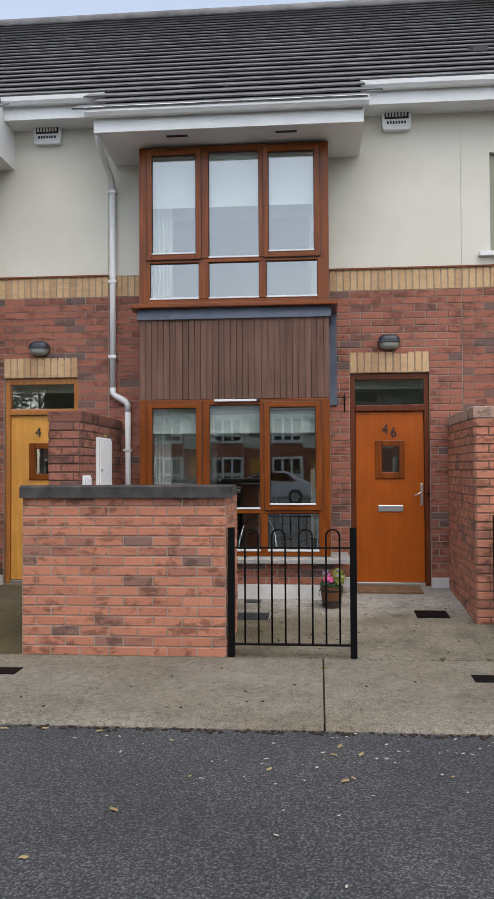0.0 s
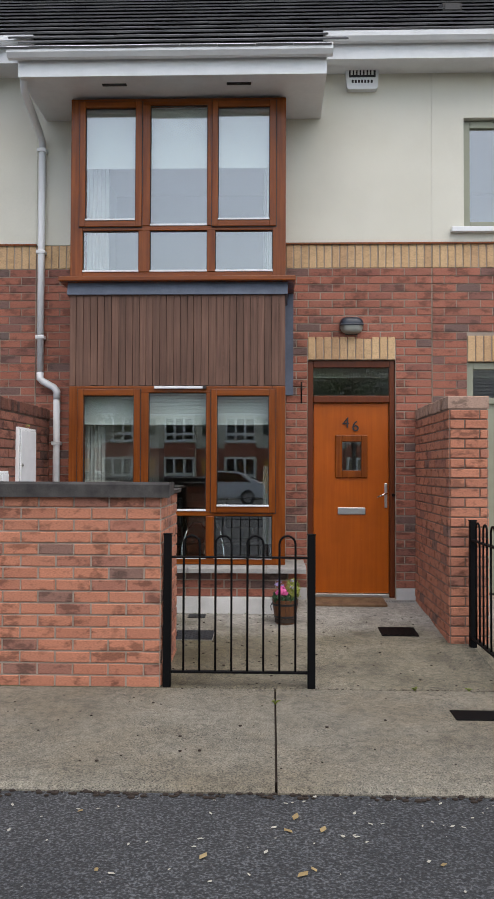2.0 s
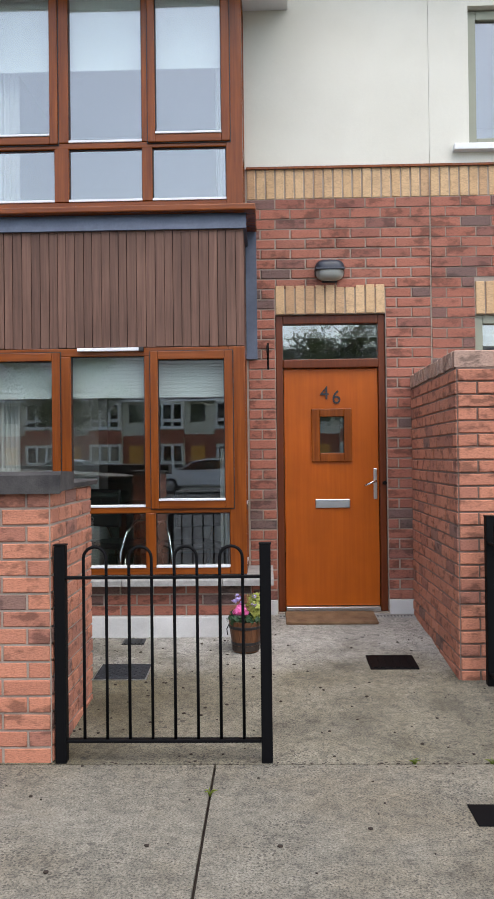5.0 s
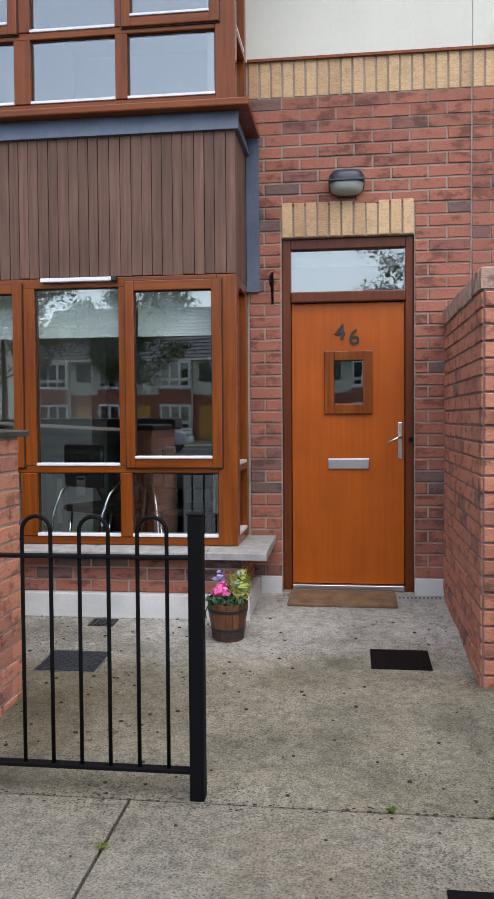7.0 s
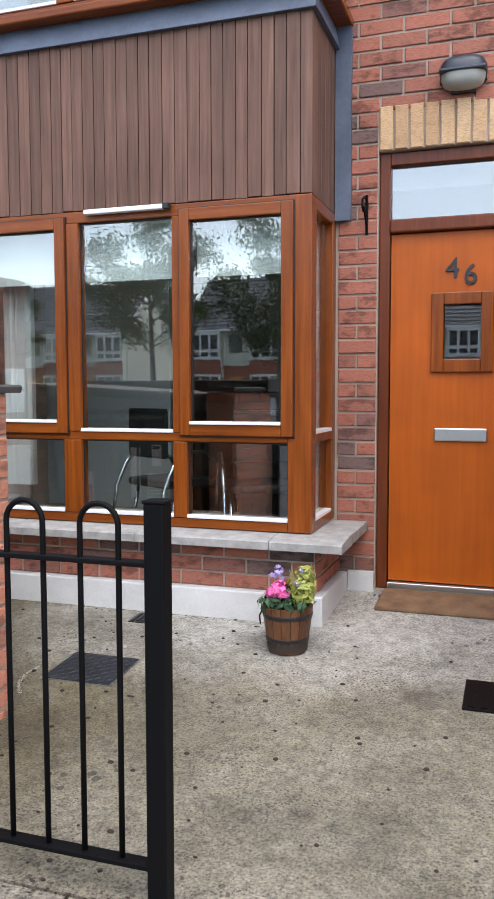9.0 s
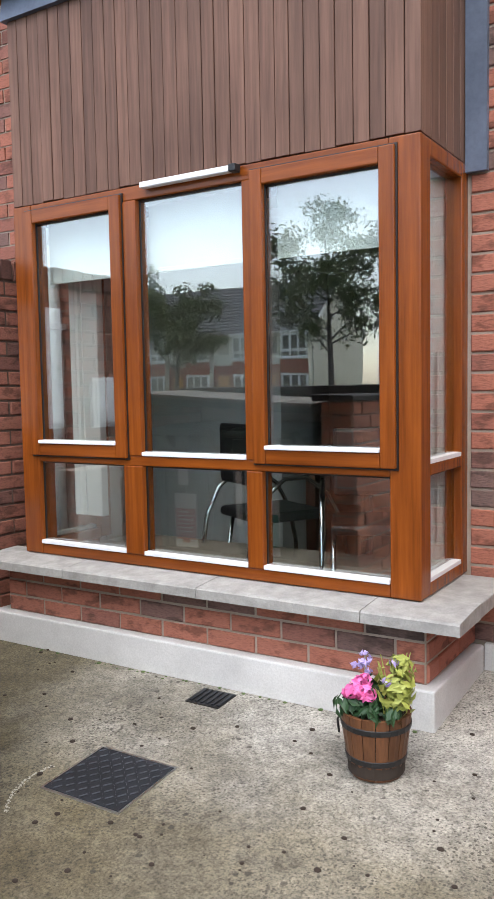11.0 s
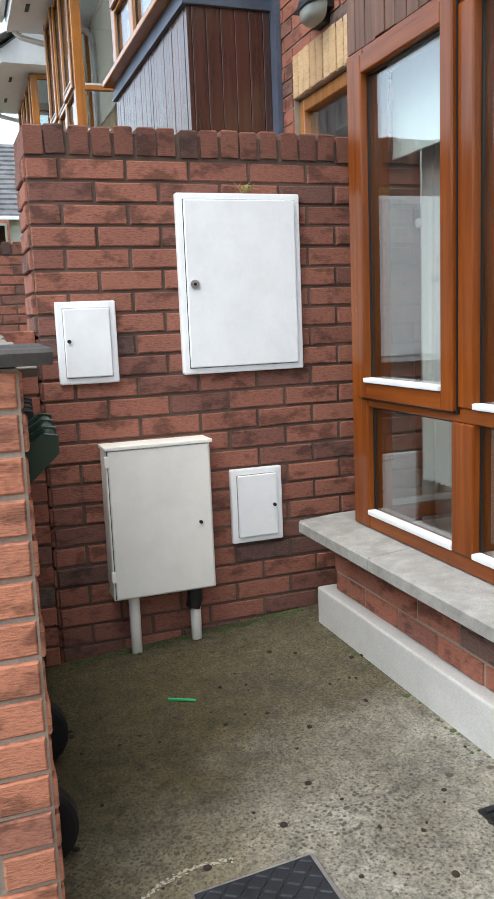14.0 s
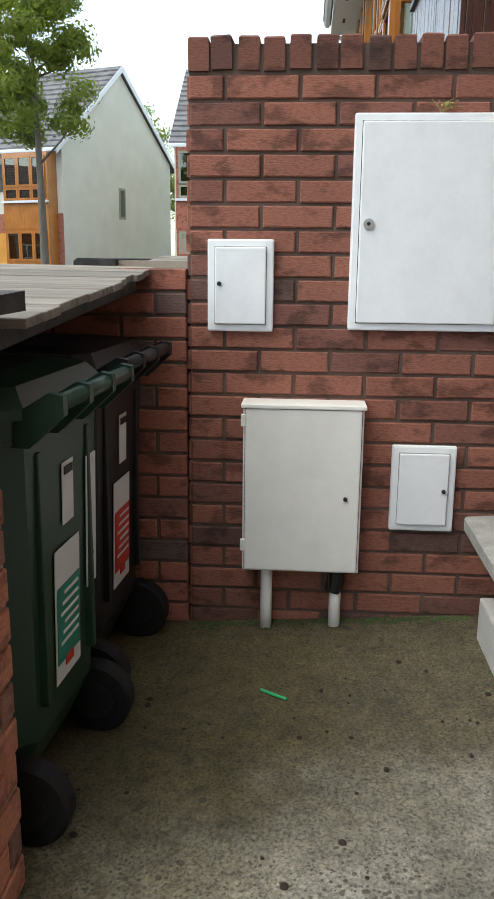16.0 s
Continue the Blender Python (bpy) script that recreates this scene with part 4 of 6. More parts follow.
# shell behind the fronts
shell = thing("terrace_shell", (0, 14, 0), "plain party walls, floors and back of the terrace", "wall", kind="structure")
for x in (-14.2, -10.3, -6.29, -2.36, 1.57, 5.5):
    part("party_wall", B(x - 0.09, x + 0.09, FACE + 0.252, 17.6, 0, 5.5), M["wall_in"], shell)
part("back_wall", B(-14.2, 5.6, 17.6, 17.85, 0, 5.6), M["render"], shell)
part("room_wall", B(-14.1, 5.4, 13.0, 13.1, 0.2, 5.4), M["wall_in"], shell)
part("floor_slab", B(-14.1, 5.4, FACE + 0.252, 17.6, 0.1, 0.27), M["floor_in"], shell)
part("upper_floor", B(-14.1, 5.4, FACE + 0.252, 17.6, 2.40, 2.65), M["wall_in"], shell)
part("ceiling", B(-14.1, 5.4, FACE - 0.0, 17.6, 5.42, 5.5), M["wall_in"], shell)
part("gable_end", B(5.5, 5.7, FACE, 17.8, 0, 5.6), M["render"], shell)
part("hall_wall", B(0.2, 0.3, FACE + 0.252, 13.0, 0.27, 2.4), M["wall_in"], shell)


# ---- roof ----
def roof():
    rf = thing("roof", (0, 13, 5.5), "dark grey interlocking concrete tile roof", "roof", kind="structure")
    ry, rz = 13.6, 5.15 + SLOPE * (13.6 - 8.45)
    bm = bmesh.new()
    prism(bm, [(9.06, 5.56), (9.06, 5.60), (ry, rz - 0.03), (18.2, rz - 0.03 - SLOPE * 4.6), (18.2, rz - 0.12 - SLOPE * 4.6), (ry, rz - 0.13)], "x", -14.3, 9.6)
    part("deck", bm, M["tile"], rf)
    for i in range(4):
        ox = -HP * i
        bm = prism(bmesh.new(), [(8.46, 5.08), (8.46, 5.12), (9.2, 5.12 + SLOPE * 0.74), (9.2, 5.05 + SLOPE * 0.74)], "x", ox - 2.25, ox + 0.45)
        part("bay_deck", bm, M["tile"], rf)
    part("ridge", tube(bmesh.new(), [(-14.3, ry, rz + 0.0), (9.6, ry, rz + 0.0)], 0.11, 12), M["tile"], rf, smooth=True)
    return rf, ry, rz


ROOF, RY, RZ = roof()


def tiles(rf, ry, rz):
    rng = random.Random(5)
    a = math.atan(SLOPE)
    step, wide = 0.262, 0.33
    me = None
    bm = prism(bmesh.new(), [(0, 0.034), (0.30, 0.0), (0.30, 0.012), (0.0, 0.050)], "x", -wide / 2 + 0.002, wide / 2 - 0.002)
    bmesh.ops.rotate(bm, cent=(0, 0, 0), matrix=Matrix.Rotation(a, 3, "X"), verts=bm.verts)
    me = bpy.data.meshes.new("tile")
    bm.to_mesh(me)
    bm.free()
    me.materials.append(M["tile"])
    base = at(rf)
    verts, faces, n = [], [], 0
    src = [v.co.copy() for v in me.vertices]
    polys = [tuple(p.vertices) for p in me.polygons]
    r = 0
    y = 8.40
    while y < ry - 0.1:
        for i in range(-43, 29):
            x = i * wide + (0.5 * wide if r % 2 else 0)
            k = (x + 2.27) % HP
            if y < 9.0 and (x > 0.6 or 2.86 < k < 3.85):
                continue
            z = 5.15 + SLOPE * (y - 8.45) + rng.uniform(-0.0015, 0.0015)
            p = Vector((x, y, z)) - base
            if -2.9 < x < 3.3 and y < 11.4 and n < 300:
                ob = new("tile", me)
                ob.parent = rf
                ob.location = p
                n += 1
            else:
                k0 = len(verts)
                verts += [p + v for v in src]
                faces += [tuple(k0 + j for j in q) for q in polys]
        y += step * math.cos(a)
        r += 1
    m2 = bpy.data.meshes.new("tiles")
    m2.from_pydata(verts, [], faces)
    m2.materials.append(M["tile"])
    ob = new("tiles", m2)
    ob.parent = rf
    tagged(ob, kind="stuff")


rv = thing("roof_vent", (1.95, 10.3, 6.5), "small dark tile vent on the roof", "vent")
part("vent_hood", prism(bmesh.new(), [(10.05, 6.36), (10.05, 6.46), (10.18, 6.52), (10.36, 6.60)], "x", 1.80, 2.0), M["felt"], rv)
part("grille", B(1.82, 1.98, 10.035, 10.049, 6.38, 6.445), M["blackplastic"], rv)


# ---- party walls and the bin stores ----
def party_wall(x0, x1, y0, y1, key, mortar, label, sides, low=0.05, cap="weathered"):
    w = thing("party_wall", ((x0 + x1) / 2, (y0 + y1) / 2, low), label, "wall", kind="structure")
    part("wall_core", B(x0, x1, y0 + 0.004, y1, low, 2.032), M[mortar], w)
    top = 1.945
    if "e" in sides:
        face_of_bricks(w, key, (x1, y0, 0), "y", y1 - y0, ground_z(y0) - 0.02, top)
    if "w" in sides:
        face_of_bricks(w, key, (x0, y1, 0), "-y", y1 - y0, ground_z(y0) - 0.02, top)
    face_of_bricks(w, key, (x0, y0, 0), "x", x1 - x0, ground_z(y0) - 0.02, top, phase=1)
    coping(w, cap, x0 - 0.012, x1 + 0.012, y0 - 0.008, y1, 1.956, 2.055, "y")
    return w


party_wall(-2.52, -2.228, 7.83, FACE - 0.03, "darkred", "mortar_dark", "dark red brick party wall with brick-on-edge coping", "ew")
party_wall(1.392, 1.69, 7.905, FACE - 0.03, "orange", "mortar_mid", "pinkish brick party wall beside the orange door", "ew", cap="pale")
party_wall(-2.50 - HP, -2.206 - HP, 7.826, FACE - 0.03, "darkred", "mortar_dark", "brick party wall between neighbours", "e")
party_wall(-2.50 - 2 * HP, -2.206 - 2 * HP, 7.826, FACE - 0.03, "darkred", "mortar_dark", "brick party wall between neighbours", "e")


def bin_store(ox, key, main, up=0.0):
    s = thing("bin_store", (ox - 1.5, 7.2, 0.03), "orange-red brick bin store with a dark felt capping", "bin store", "bin stores", kind="structure")
    x0, x1, y0, y1 = ox - 2.39, ox - 0.746, 6.808, 7.65
    z1 = 1.285 + up
    core = bmesh.new()
    box(core, x0, x1, y0, y0 + 0.2, -0.1, z1)
    box(core, x1 - 0.19, x1, y0 + 0.2, y1, -0.1, z1)
    part("wall_core", core, M["mortar"], s)
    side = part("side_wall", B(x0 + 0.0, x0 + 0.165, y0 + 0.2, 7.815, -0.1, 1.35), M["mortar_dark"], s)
    face_of_bricks(s, key, (x0, y0, 0), "x", x1 - x0, 0.02, z1)
    face_of_bricks(s, key, (x1, y0, 0), "y", y1 - y0, 0.03, z1, phase=1.024)
    face_of_bricks(s, key, (x1, y1, 0), "-x", 0.19, 0.09, z1)
    face_of_bricks(s, "red", (x0 + 0.165, y0 + 0.2, 0), "y", 0.818, 0.09, 1.355)
    cap0 = len(s.children)
    # capping of felted board
    bm = prism(bmesh.new(), [(y0 - 0.05, 1.275), (y0 - 0.045, 1.36), (y0 - 0.02, 1.378), (y0 + 0.22, 1.372), (y0 + 0.22, 1.29), (y0 - 0.01, 1.285)], "x", x0 - 0.01, x1 + 0.06)
    part("capping", bm, M["felt"], s, "dark weathered felt capping")
    bm = prism(bmesh.new(), [(x1 + 0.028, 1.289), (x1 + 0.034, 1.312), (x1 + 0.025, 1.319), (x1 - 0.22, 1.325), (x1 - 0.22, 1.289)], "y", y0 + 0.222, y1 + 0.06)
    part("capping", bm, M["felt"], s, "dark weathered felt capping")
    rng = random.Random(3)
    n = 12
    a0, a1 = x0 + 0.05, x1 - 0.225
    for i in range(n):
        a, b = a0 + (a1 - a0) * i / n, a0 + (a1 - a0) * (i + 1) / n
        bm = B(a + 0.0015, b - 0.0015, y0 + 0.225, 7.70 + rng.uniform(-0.007, 0.012), -0.02, 0.0, 0.003)
        drop = rng.uniform(-0.002, 0.002)
        for v in bm.verts:
            v.co.z += 1.36 - 0.08 * max(0.0, (v.co.x - a0) / (a1 - a0)) + drop - 0.03 * max(0.0, v.co.y - 7.5)
        part("roof_board", bm, M["oldboard"], s, "weathered grey roof board" if i == 0 else "")
    bm = bmesh.new()
    tube(bm, [(a0 + 0.1, 7.63, 1.30), (a1 + 0.02, 7.63, 1.235)], 0.032, 4)
    part("roof_beam", bm, M["felt"], s, "dark timber bearer")
    for o in s.children[cap0:]:
        o.location.z += up


bin_store(0, "orange", True)
bin_store(-HP, "red", False, 0.04)
bin_store(-2 * HP, "red", False, 0.15)


# ---- railings ----
def railing(x0, x1, label, m=None):
    """A bow-top panel between two posts, built along x with its zero at the first post's foot."""
    g = thing("gate", (0, 0, 0), label, "gate", "bow-top railings")
    for x in (x0, x1):
        bm = B(x - 0.026, x + 0.026, -0.026, 0.026, -0.05, 1.0, 0.004)
        p = part("post", bm, M["black"], g)
        part("post_cap", B(x - 0.029, x + 0.029, -0.029, 0.029, 1.0, 1.008, 0.003), M["black"], p)
    part("rail", B(x0 + 0.026, x1 - 0.026, -0.02, 0.02, 0.845, 0.857, 0.002), M["black"], g)
    part("rail", B(x0 + 0.026, x1 - 0.026, -0.02, 0.02, 0.09, 0.104, 0.002), M["black"], g)
    n = 8
    s = 0.1057
    for i in range(0, n, 2):
        a = x0 + 0.107 + i * s
        b = a + s
        r = s / 2
        pts = [(a, 0, 0.1), (a, 0, 0.5), (a, 0, 0.93)] + [((a + b) / 2 - r * math.cos(t), 0, 0.94 + r * math.sin(t)) for t in [math.pi * j / 10 for j in range(11)]] + [(b, 0, 0.93), (b, 0, 0.5), (b, 0, 0.1)]
        part("hoop", tube(bmesh.new(), pts, 0.0075, 8), M["black"], g, smooth=True)
    return g


gate = railing(-0.683, 0.269, "black bow-top steel gate between two square posts")
gate.location = (-0.019, 6.82, 0.03)
fence = copy_thing(gate, pose(1.55, 7.55, 0.07, 0, 0, 90))
tagged(fence, "black bow-top railing beside the adjoining path")

# ---- meter boxes on the party wall ----
WX = -2.218


def meter_box(y0, y1, z0, z1, out, lock, label, mat="box_white", rim=0.025):
    d = thing("meter_box", (WX, (y0 + y1) / 2, z0), label, "meter box", "white meter boxes")
    part("surround", B(WX - 0.004, WX + out, y0, y1, z0, z1, 0.006), M[mat], d)
    lf = part("door", B(WX + out + 0.001, WX + out + 0.012, y0 + rim, y1 - rim, z0 + rim, z1 - rim, 0.004), M[mat], d)
    # Darker slab showing 2 mm round the door paints the gap's shade.
    bm = B(WX + out + 0.0003, WX + out + 0.0012, y0 + rim - 0.002, y1 - rim + 0.002, z0 + rim - 0.002, z1 - rim + 0.002)
    part("door_gap", bm, M["iron"] if z1 - z0 > 0.4 else M["sillstone"], d, "thin darker line painting the shade round the door")
    ly, lz = lock
    bm = tube(bmesh.new(), [(WX + out + 0.012, ly, lz), (WX + out + 0.02, ly, lz)], 0.017 if out > 0.02 and y1 - y0 > 0.42 else 0.007, 14)
    lk = part("lock", bm, M["silver"] if y1 - y0 > 0.42 else M["blackplastic"], lf, smooth=False)
    if y1 - y0 > 0.42:
        part("keyhole", tube(bmesh.new(), [(WX + out + 0.02, ly, lz), (WX + out + 0.022, ly, lz)], 0.006, 8), M["blackplastic"], lk)
    return d


meter_box(8.355, 8.845, 1.161, 1.826, 0.03, (8.408, 1.495), "large white electricity meter box, shut")
meter_box(7.895, 8.111, 1.15, 1.446, 0.022, (7.935, 1.305), "small white meter box high on the brick wall")
meter_box(8.522, 8.738, 0.478, 0.777, 0.022, (8.698, 0.625), "small white meter box low on the brick wall")
gas = meter_box(8.022, 8.418, 0.345, 0.917, 0.105, (8.365, 0.612), "deep off-white gas meter box on two pipes", "box_cream", 0.008)
part("lid_edge", B(WX, WX + 0.122, 8.016, 8.424, 0.911, 0.925, 0.003), M["box_cream"], gas)
for z in (0.42, 0.85):
    part("hinge", B(WX + 0.105, WX + 0.12, 8.016, 8.032, z, z + 0.04, 0.003), M["box_cream"], gas)
for y in (8.105, 8.345):
    part("pipe", tube(bmesh.new(), [(WX + 0.05, y, 0.37), (WX + 0.05, y, 0.05)], 0.021, 12), M["box_cream"], gas, smooth=True)
part("valve", tube(bmesh.new(), [(WX + 0.05, 8.345, 0.36), (WX + 0.05, 8.345, 0.29), (WX + 0.05, 8.335, 0.26)], 0.03, 10), M["blackplastic"], gas, "black gas valve")
part("valve_lever", tube(bmesh.new(), [(WX + 0.085, 8.32, 0.355), (WX + 0.09, 8.32, 0.27)], 0.006, 6), M["blackplastic"], gas)


# ---- wheelie bins ----
def wheelie_bin(cx, body_mat, name, label):
    """Handle and wheels towards the house (+y)."""
    z0 = 0.078
    d = thing("wheelie_bin", (cx, 7.35, z0), label, "bin", "wheelie bins")
    def ring(bm, z, hw, yf, yb):
        c = 0.04
        return [bm.verts.new(p) for p in ((cx - hw + c, yf, z), (cx + hw - c, yf, z), (cx + hw, yf + c, z), (cx + hw, yb - c, z), (cx + hw - c, yb, z), (cx - hw + c, yb, z), (cx - hw, yb - c, z), (cx - hw, yf + c, z))]
    bm = bmesh.new()
    rings = [ring(bm, z0 + a, h, f, b) for a, h, f, b in ((0.03, 0.20, 7.09, 7.56), (0.10, 0.205, 7.08, 7.60), (0.22, 0.215, 7.07, 7.655), (0.60, 0.24, 7.04, 7.665), (0.93, 0.26, 7.01, 7.675), (0.935, 0.275, 6.995, 7.675), (0.985, 0.275, 6.995, 7.675))]
    for a, b in zip(rings, rings[1:]):
        for k in range(8):
            bm.faces.new((a[k], a[(k + 1) % 8], b[(k + 1) % 8], b[k]))
    bm.faces.new(rings[0][::-1])
    bm.faces.new(rings[-1])
    body = part("body", bm, M[body_mat], d)
    bm = bmesh.new()
    rings = [ring(bm, z0 + a, h, f, b) for a, h, f, b in ((0.988, 0.285, 6.985, 7.69), (1.01, 0.285, 6.985, 7.69), (1.05, 0.25, 7.02, 7.66), (1.065, 0.18, 7.1, 7.58))]
    for a, b in zip(rings, rings[1:]):
        for k in range(8):
            bm.faces.new((a[k], a[(k + 1) % 8], b[(k + 1) % 8], b[k]))
    bm.faces.new(rings[0][::-1])
    bm.faces.new(rings[-1])
    lid = part("lid", bm, M[body_mat], d)
    part("handle", tube(bmesh.new(), [(cx - 0.245, 7.755, z0 + 1.02), (cx + 0.245, 7.755, z0 + 1.02)], 0.019, 12), M[body_mat], d, smooth=True)
    for k in (-0.235, -0.08, 0.08, 0.235):
        bm = prism(bmesh.new(), [(7.66, z0 + 0.93), (7.70, z0 + 0.93), (7.775, z0 + 1.0), (7.775, z0 + 1.04), (7.745, z0 + 1.045), (7.67, z0 + 1.0)], "x", cx + k - 0.012, cx + k + 0.012)
        part("handle_bracket", bm, M[body_mat], body)
    for k in (-0.09, 0.09):
        part("rib", B(cx + k * 1.7 - 0.01, cx + k * 1.7 + 0.01, 7.65, 7.68, z0 + 0.3, z0 + 0.9, 0.003), M[body_mat], body)
    for sx in (-1, 1):
        x = cx + sx * 0.235
        bm = tube(bmesh.new(), [(x - 0.028, 7.65, z0 + 0.105), (x - 0.02, 7.65, z0 + 0.105), (x + 0.02, 7.65, z0 + 0.105), (x + 0.028, 7.65, z0 + 0.105)], [0.095, 0.104, 0.104, 0.095], 26)
        wh = part("wheel", bm, M["rubber"], d, smooth=False)
        part("hub", tube(bmesh.new(), [(x - 0.032, 7.65, z0 + 0.105), (x + 0.032, 7.65, z0 + 0.105)], 0.055, 16), M["blackplastic"], wh)
    part("axle", tube(bmesh.new(), [(cx - 0.23, 7.58, z0 + 0.115), (cx + 0.23, 7.58, z0 + 0.115)], 0.01, 8), M["blackplastic"], d)
    return d, body


def sticker(body, name, mat, x0, x1, z0, z1, y, parent=None, label=""):
    """A thin label leaning with the bin's back."""
    lean = 0.026
    bm = B(x0, x1, -0.001, 0.001, 0, z1 - z0)
    for v in bm.verts:
        v.co.y += y + (v.co.z + z0) * lean
        v.co.z += z0
    return part(name, bm, M[mat], parent or body, label)


gb, gbody = wheelie_bin(-1.33, "green", "green_bin", "dark green wheelie bin with recycling labels")
kb, kbody = wheelie_bin(-1.92, "blackplastic", "black_bin", "black wheelie bin with a red and white label")
for cx, body, tone in ((-1.33, gbody, "label_green"), (-1.92, kbody, "label_red")):
    st = sticker(body, "label", "paper", cx - 0.085, cx + 0.075, 0.38, 0.72, 7.652, label="white printed label")
    sticker(body, "label_block", tone, cx - 0.078, cx + 0.068, 0.43, 0.625, 7.6545, st)
    for k in range(6):
        sticker(body, "text_bar", "paper", cx - 0.065, cx + 0.05 - 0.012 * (k % 3), 0.475 + k * 0.025, 0.483 + k * 0.025, 7.656, st)
    sticker(body, "label_badge", "label_red", cx - 0.03, cx + 0.02, 0.41, 0.435, 7.6555, st)
    sm = sticker(body, "label", "paper", cx - 0.05, cx + 0.02, 0.77, 0.92, 7.652, label="small white label")
    sticker(body, "label_badge", "blackplastic", cx - 0.042, cx + 0.012, 0.89, 0.91, 7.6545, sm)
st = sticker(gbody, "number_card", "paper", -1.535, -1.465, 0.55, 0.90, 7.654, label="white card with a black number 3")
bm = text_mesh("3", 0.07, 0.001)
bmesh.ops.transform(bm, matrix=Matrix.Translation((-1.48, 7.673, 0.62)) @ Matrix.Rotation(radians(180), 4, "Z") @ Matrix.Rotation(radians(90), 4, "X"), verts=bm.verts)
part("numeral", bm, M["blackplastic"], st)

for b, k in ((gb, -4.5), (kb, -4.5)):
    b.matrix_basis = pose(b.location.x, b.location.y - 0.008, b.location.z, 0, 0, k)

# ---- small things on the forecourt ----
def flat_on_slope(bm):
    for v in bm.verts:
        v.co.z += ground_z(v.co.y)
    return bm


cov = thing("manhole_cover", (-0.645, 8.075, ground_z(8.075)), "dark chequered steel access cover in the concrete", "manhole cover")
part("plate", flat_on_slope(B(-0.797, -0.487, 7.935, 8.215, -0.03, 0.006, 0.002)), M["iron"], cov)
part("surround", flat_on_slope(B(-0.805, -0.479, 7.927, 8.225, -0.03, 0.003)), M["silver"], cov, "thin metal surround")
for i in range(11):
    for j in range(10):
        x, y = -0.78 + i * 0.0275, 7.952 + j * 0.0272
        k = 0.009 if (i + j) % 2 else -0.009
        bm = bmesh.new()
        prism(bm, [(x - 0.009, y - k), (x - 0.006, y - k - 0.003), (x + 0.009, y + k), (x + 0.006, y + k + 0.003)], "z", 0.004, 0.0085)
        part("tread", flat_on_slope(bm), M["tread"], cov)
dr = thing("drain_grate", (-0.68, 8.715, ground_z(8.715)), "small dark drain grate against the plinth", "drain")
part("frame", flat_on_slope(B(-0.757, -0.603, 8.645, 8.775, -0.03, 0.004)), M["blackplastic"], dr)
for i in range(6):
    x = -0.745 + i * 0.0255
    part("bar", flat_on_slope(B(x, x + 0.012, 8.655, 8.765, 0.003, 0.009, 0.001)), M["iron"], dr)
dm = thing("access_cover", (1.05, 8.2, ground_z(8.2)), "black rectangular cover set in the path", "cover")
part("plate", flat_on_slope(B(0.886, 1.186, 8.10, 8.37, -0.03, 0.007, 0.002)), M["black"], dm)
for i in range(6):
    part("rib", flat_on_slope(B(0.905 + i * 0.046, 0.93 + i * 0.046, 8.115, 8.355, 0.006, 0.010)), M["black"], dm)
pc = thing("access_cover", (1.21, 6.25, 0.03), "black rectangular cover set in the pavement", "cover")
part("plate", B(1.05, 1.38, 6.16, 6.345, 0.0, 0.034, 0.002), M["black"], pc)
pc2 = copy_thing(pc, pose(-2.38, 6.25, 0.03))
mat = thing("door_mat", (0.75, 9.25, ground_z(9.25)), "worn brown coir doormat before the orange door", "door mat")
part("coir_pad", flat_on_slope(B(0.388, 1.075, 9.12, 9.44, 0.0, 0.022, 0.006)), M["coir"], mat)
hook = thing("wall_hook", (0.275, FACE, 2.13), "black iron plant hook on the brickwork", "hook")
part("back_bar", B(0.268, 0.284, FACE - 0.012, FACE - 0.004, 2.12, 2.33, 0.002), M["black"], hook)
part("arm", tube(bmesh.new(), [(0.276, FACE - 0.008, 2.30), (0.272, FACE - 0.06, 2.31), (0.27, FACE - 0.10, 2.29), (0.27, FACE - 0.11, 2.25), (0.272, FACE - 0.08, 2.23)], 0.006, 8), M["black"], hook)
part("brace", tube(bmesh.new(), [(0.276, FACE - 0.008, 2.15), (0.272, FACE - 0.08, 2.26)], 0.005, 8), M["black"], hook)
tv = thing("trickle_vent", (-0.87, 8.89, 2.21), "white trickle vent strip above the middle pane", "vent")
part("strip", B(-1.10, -0.65, 8.868, 8.905, 2.208, 2.232, 0.004), M["white"], tv)
part("end_cap", B(-0.652, -0.62, 8.862, 8.905, 2.205, 2.235, 0.004), M["blackplastic"], tv)
sc = thing("plastic_scrap", (-1.55, 8.05, ground_z(8.05)), "bright green scrap of plastic strap", "litter")
part("strap", tube(bmesh.new(), [(-1.72, 8.113, ground_z(8.11) + 0.004), (-1.69, 8.15, ground_z(8.15) + 0.006), (-1.663, 8.192, ground_z(8.19) + 0.004)], 0.005, 6), M["greenstrap"], sc)


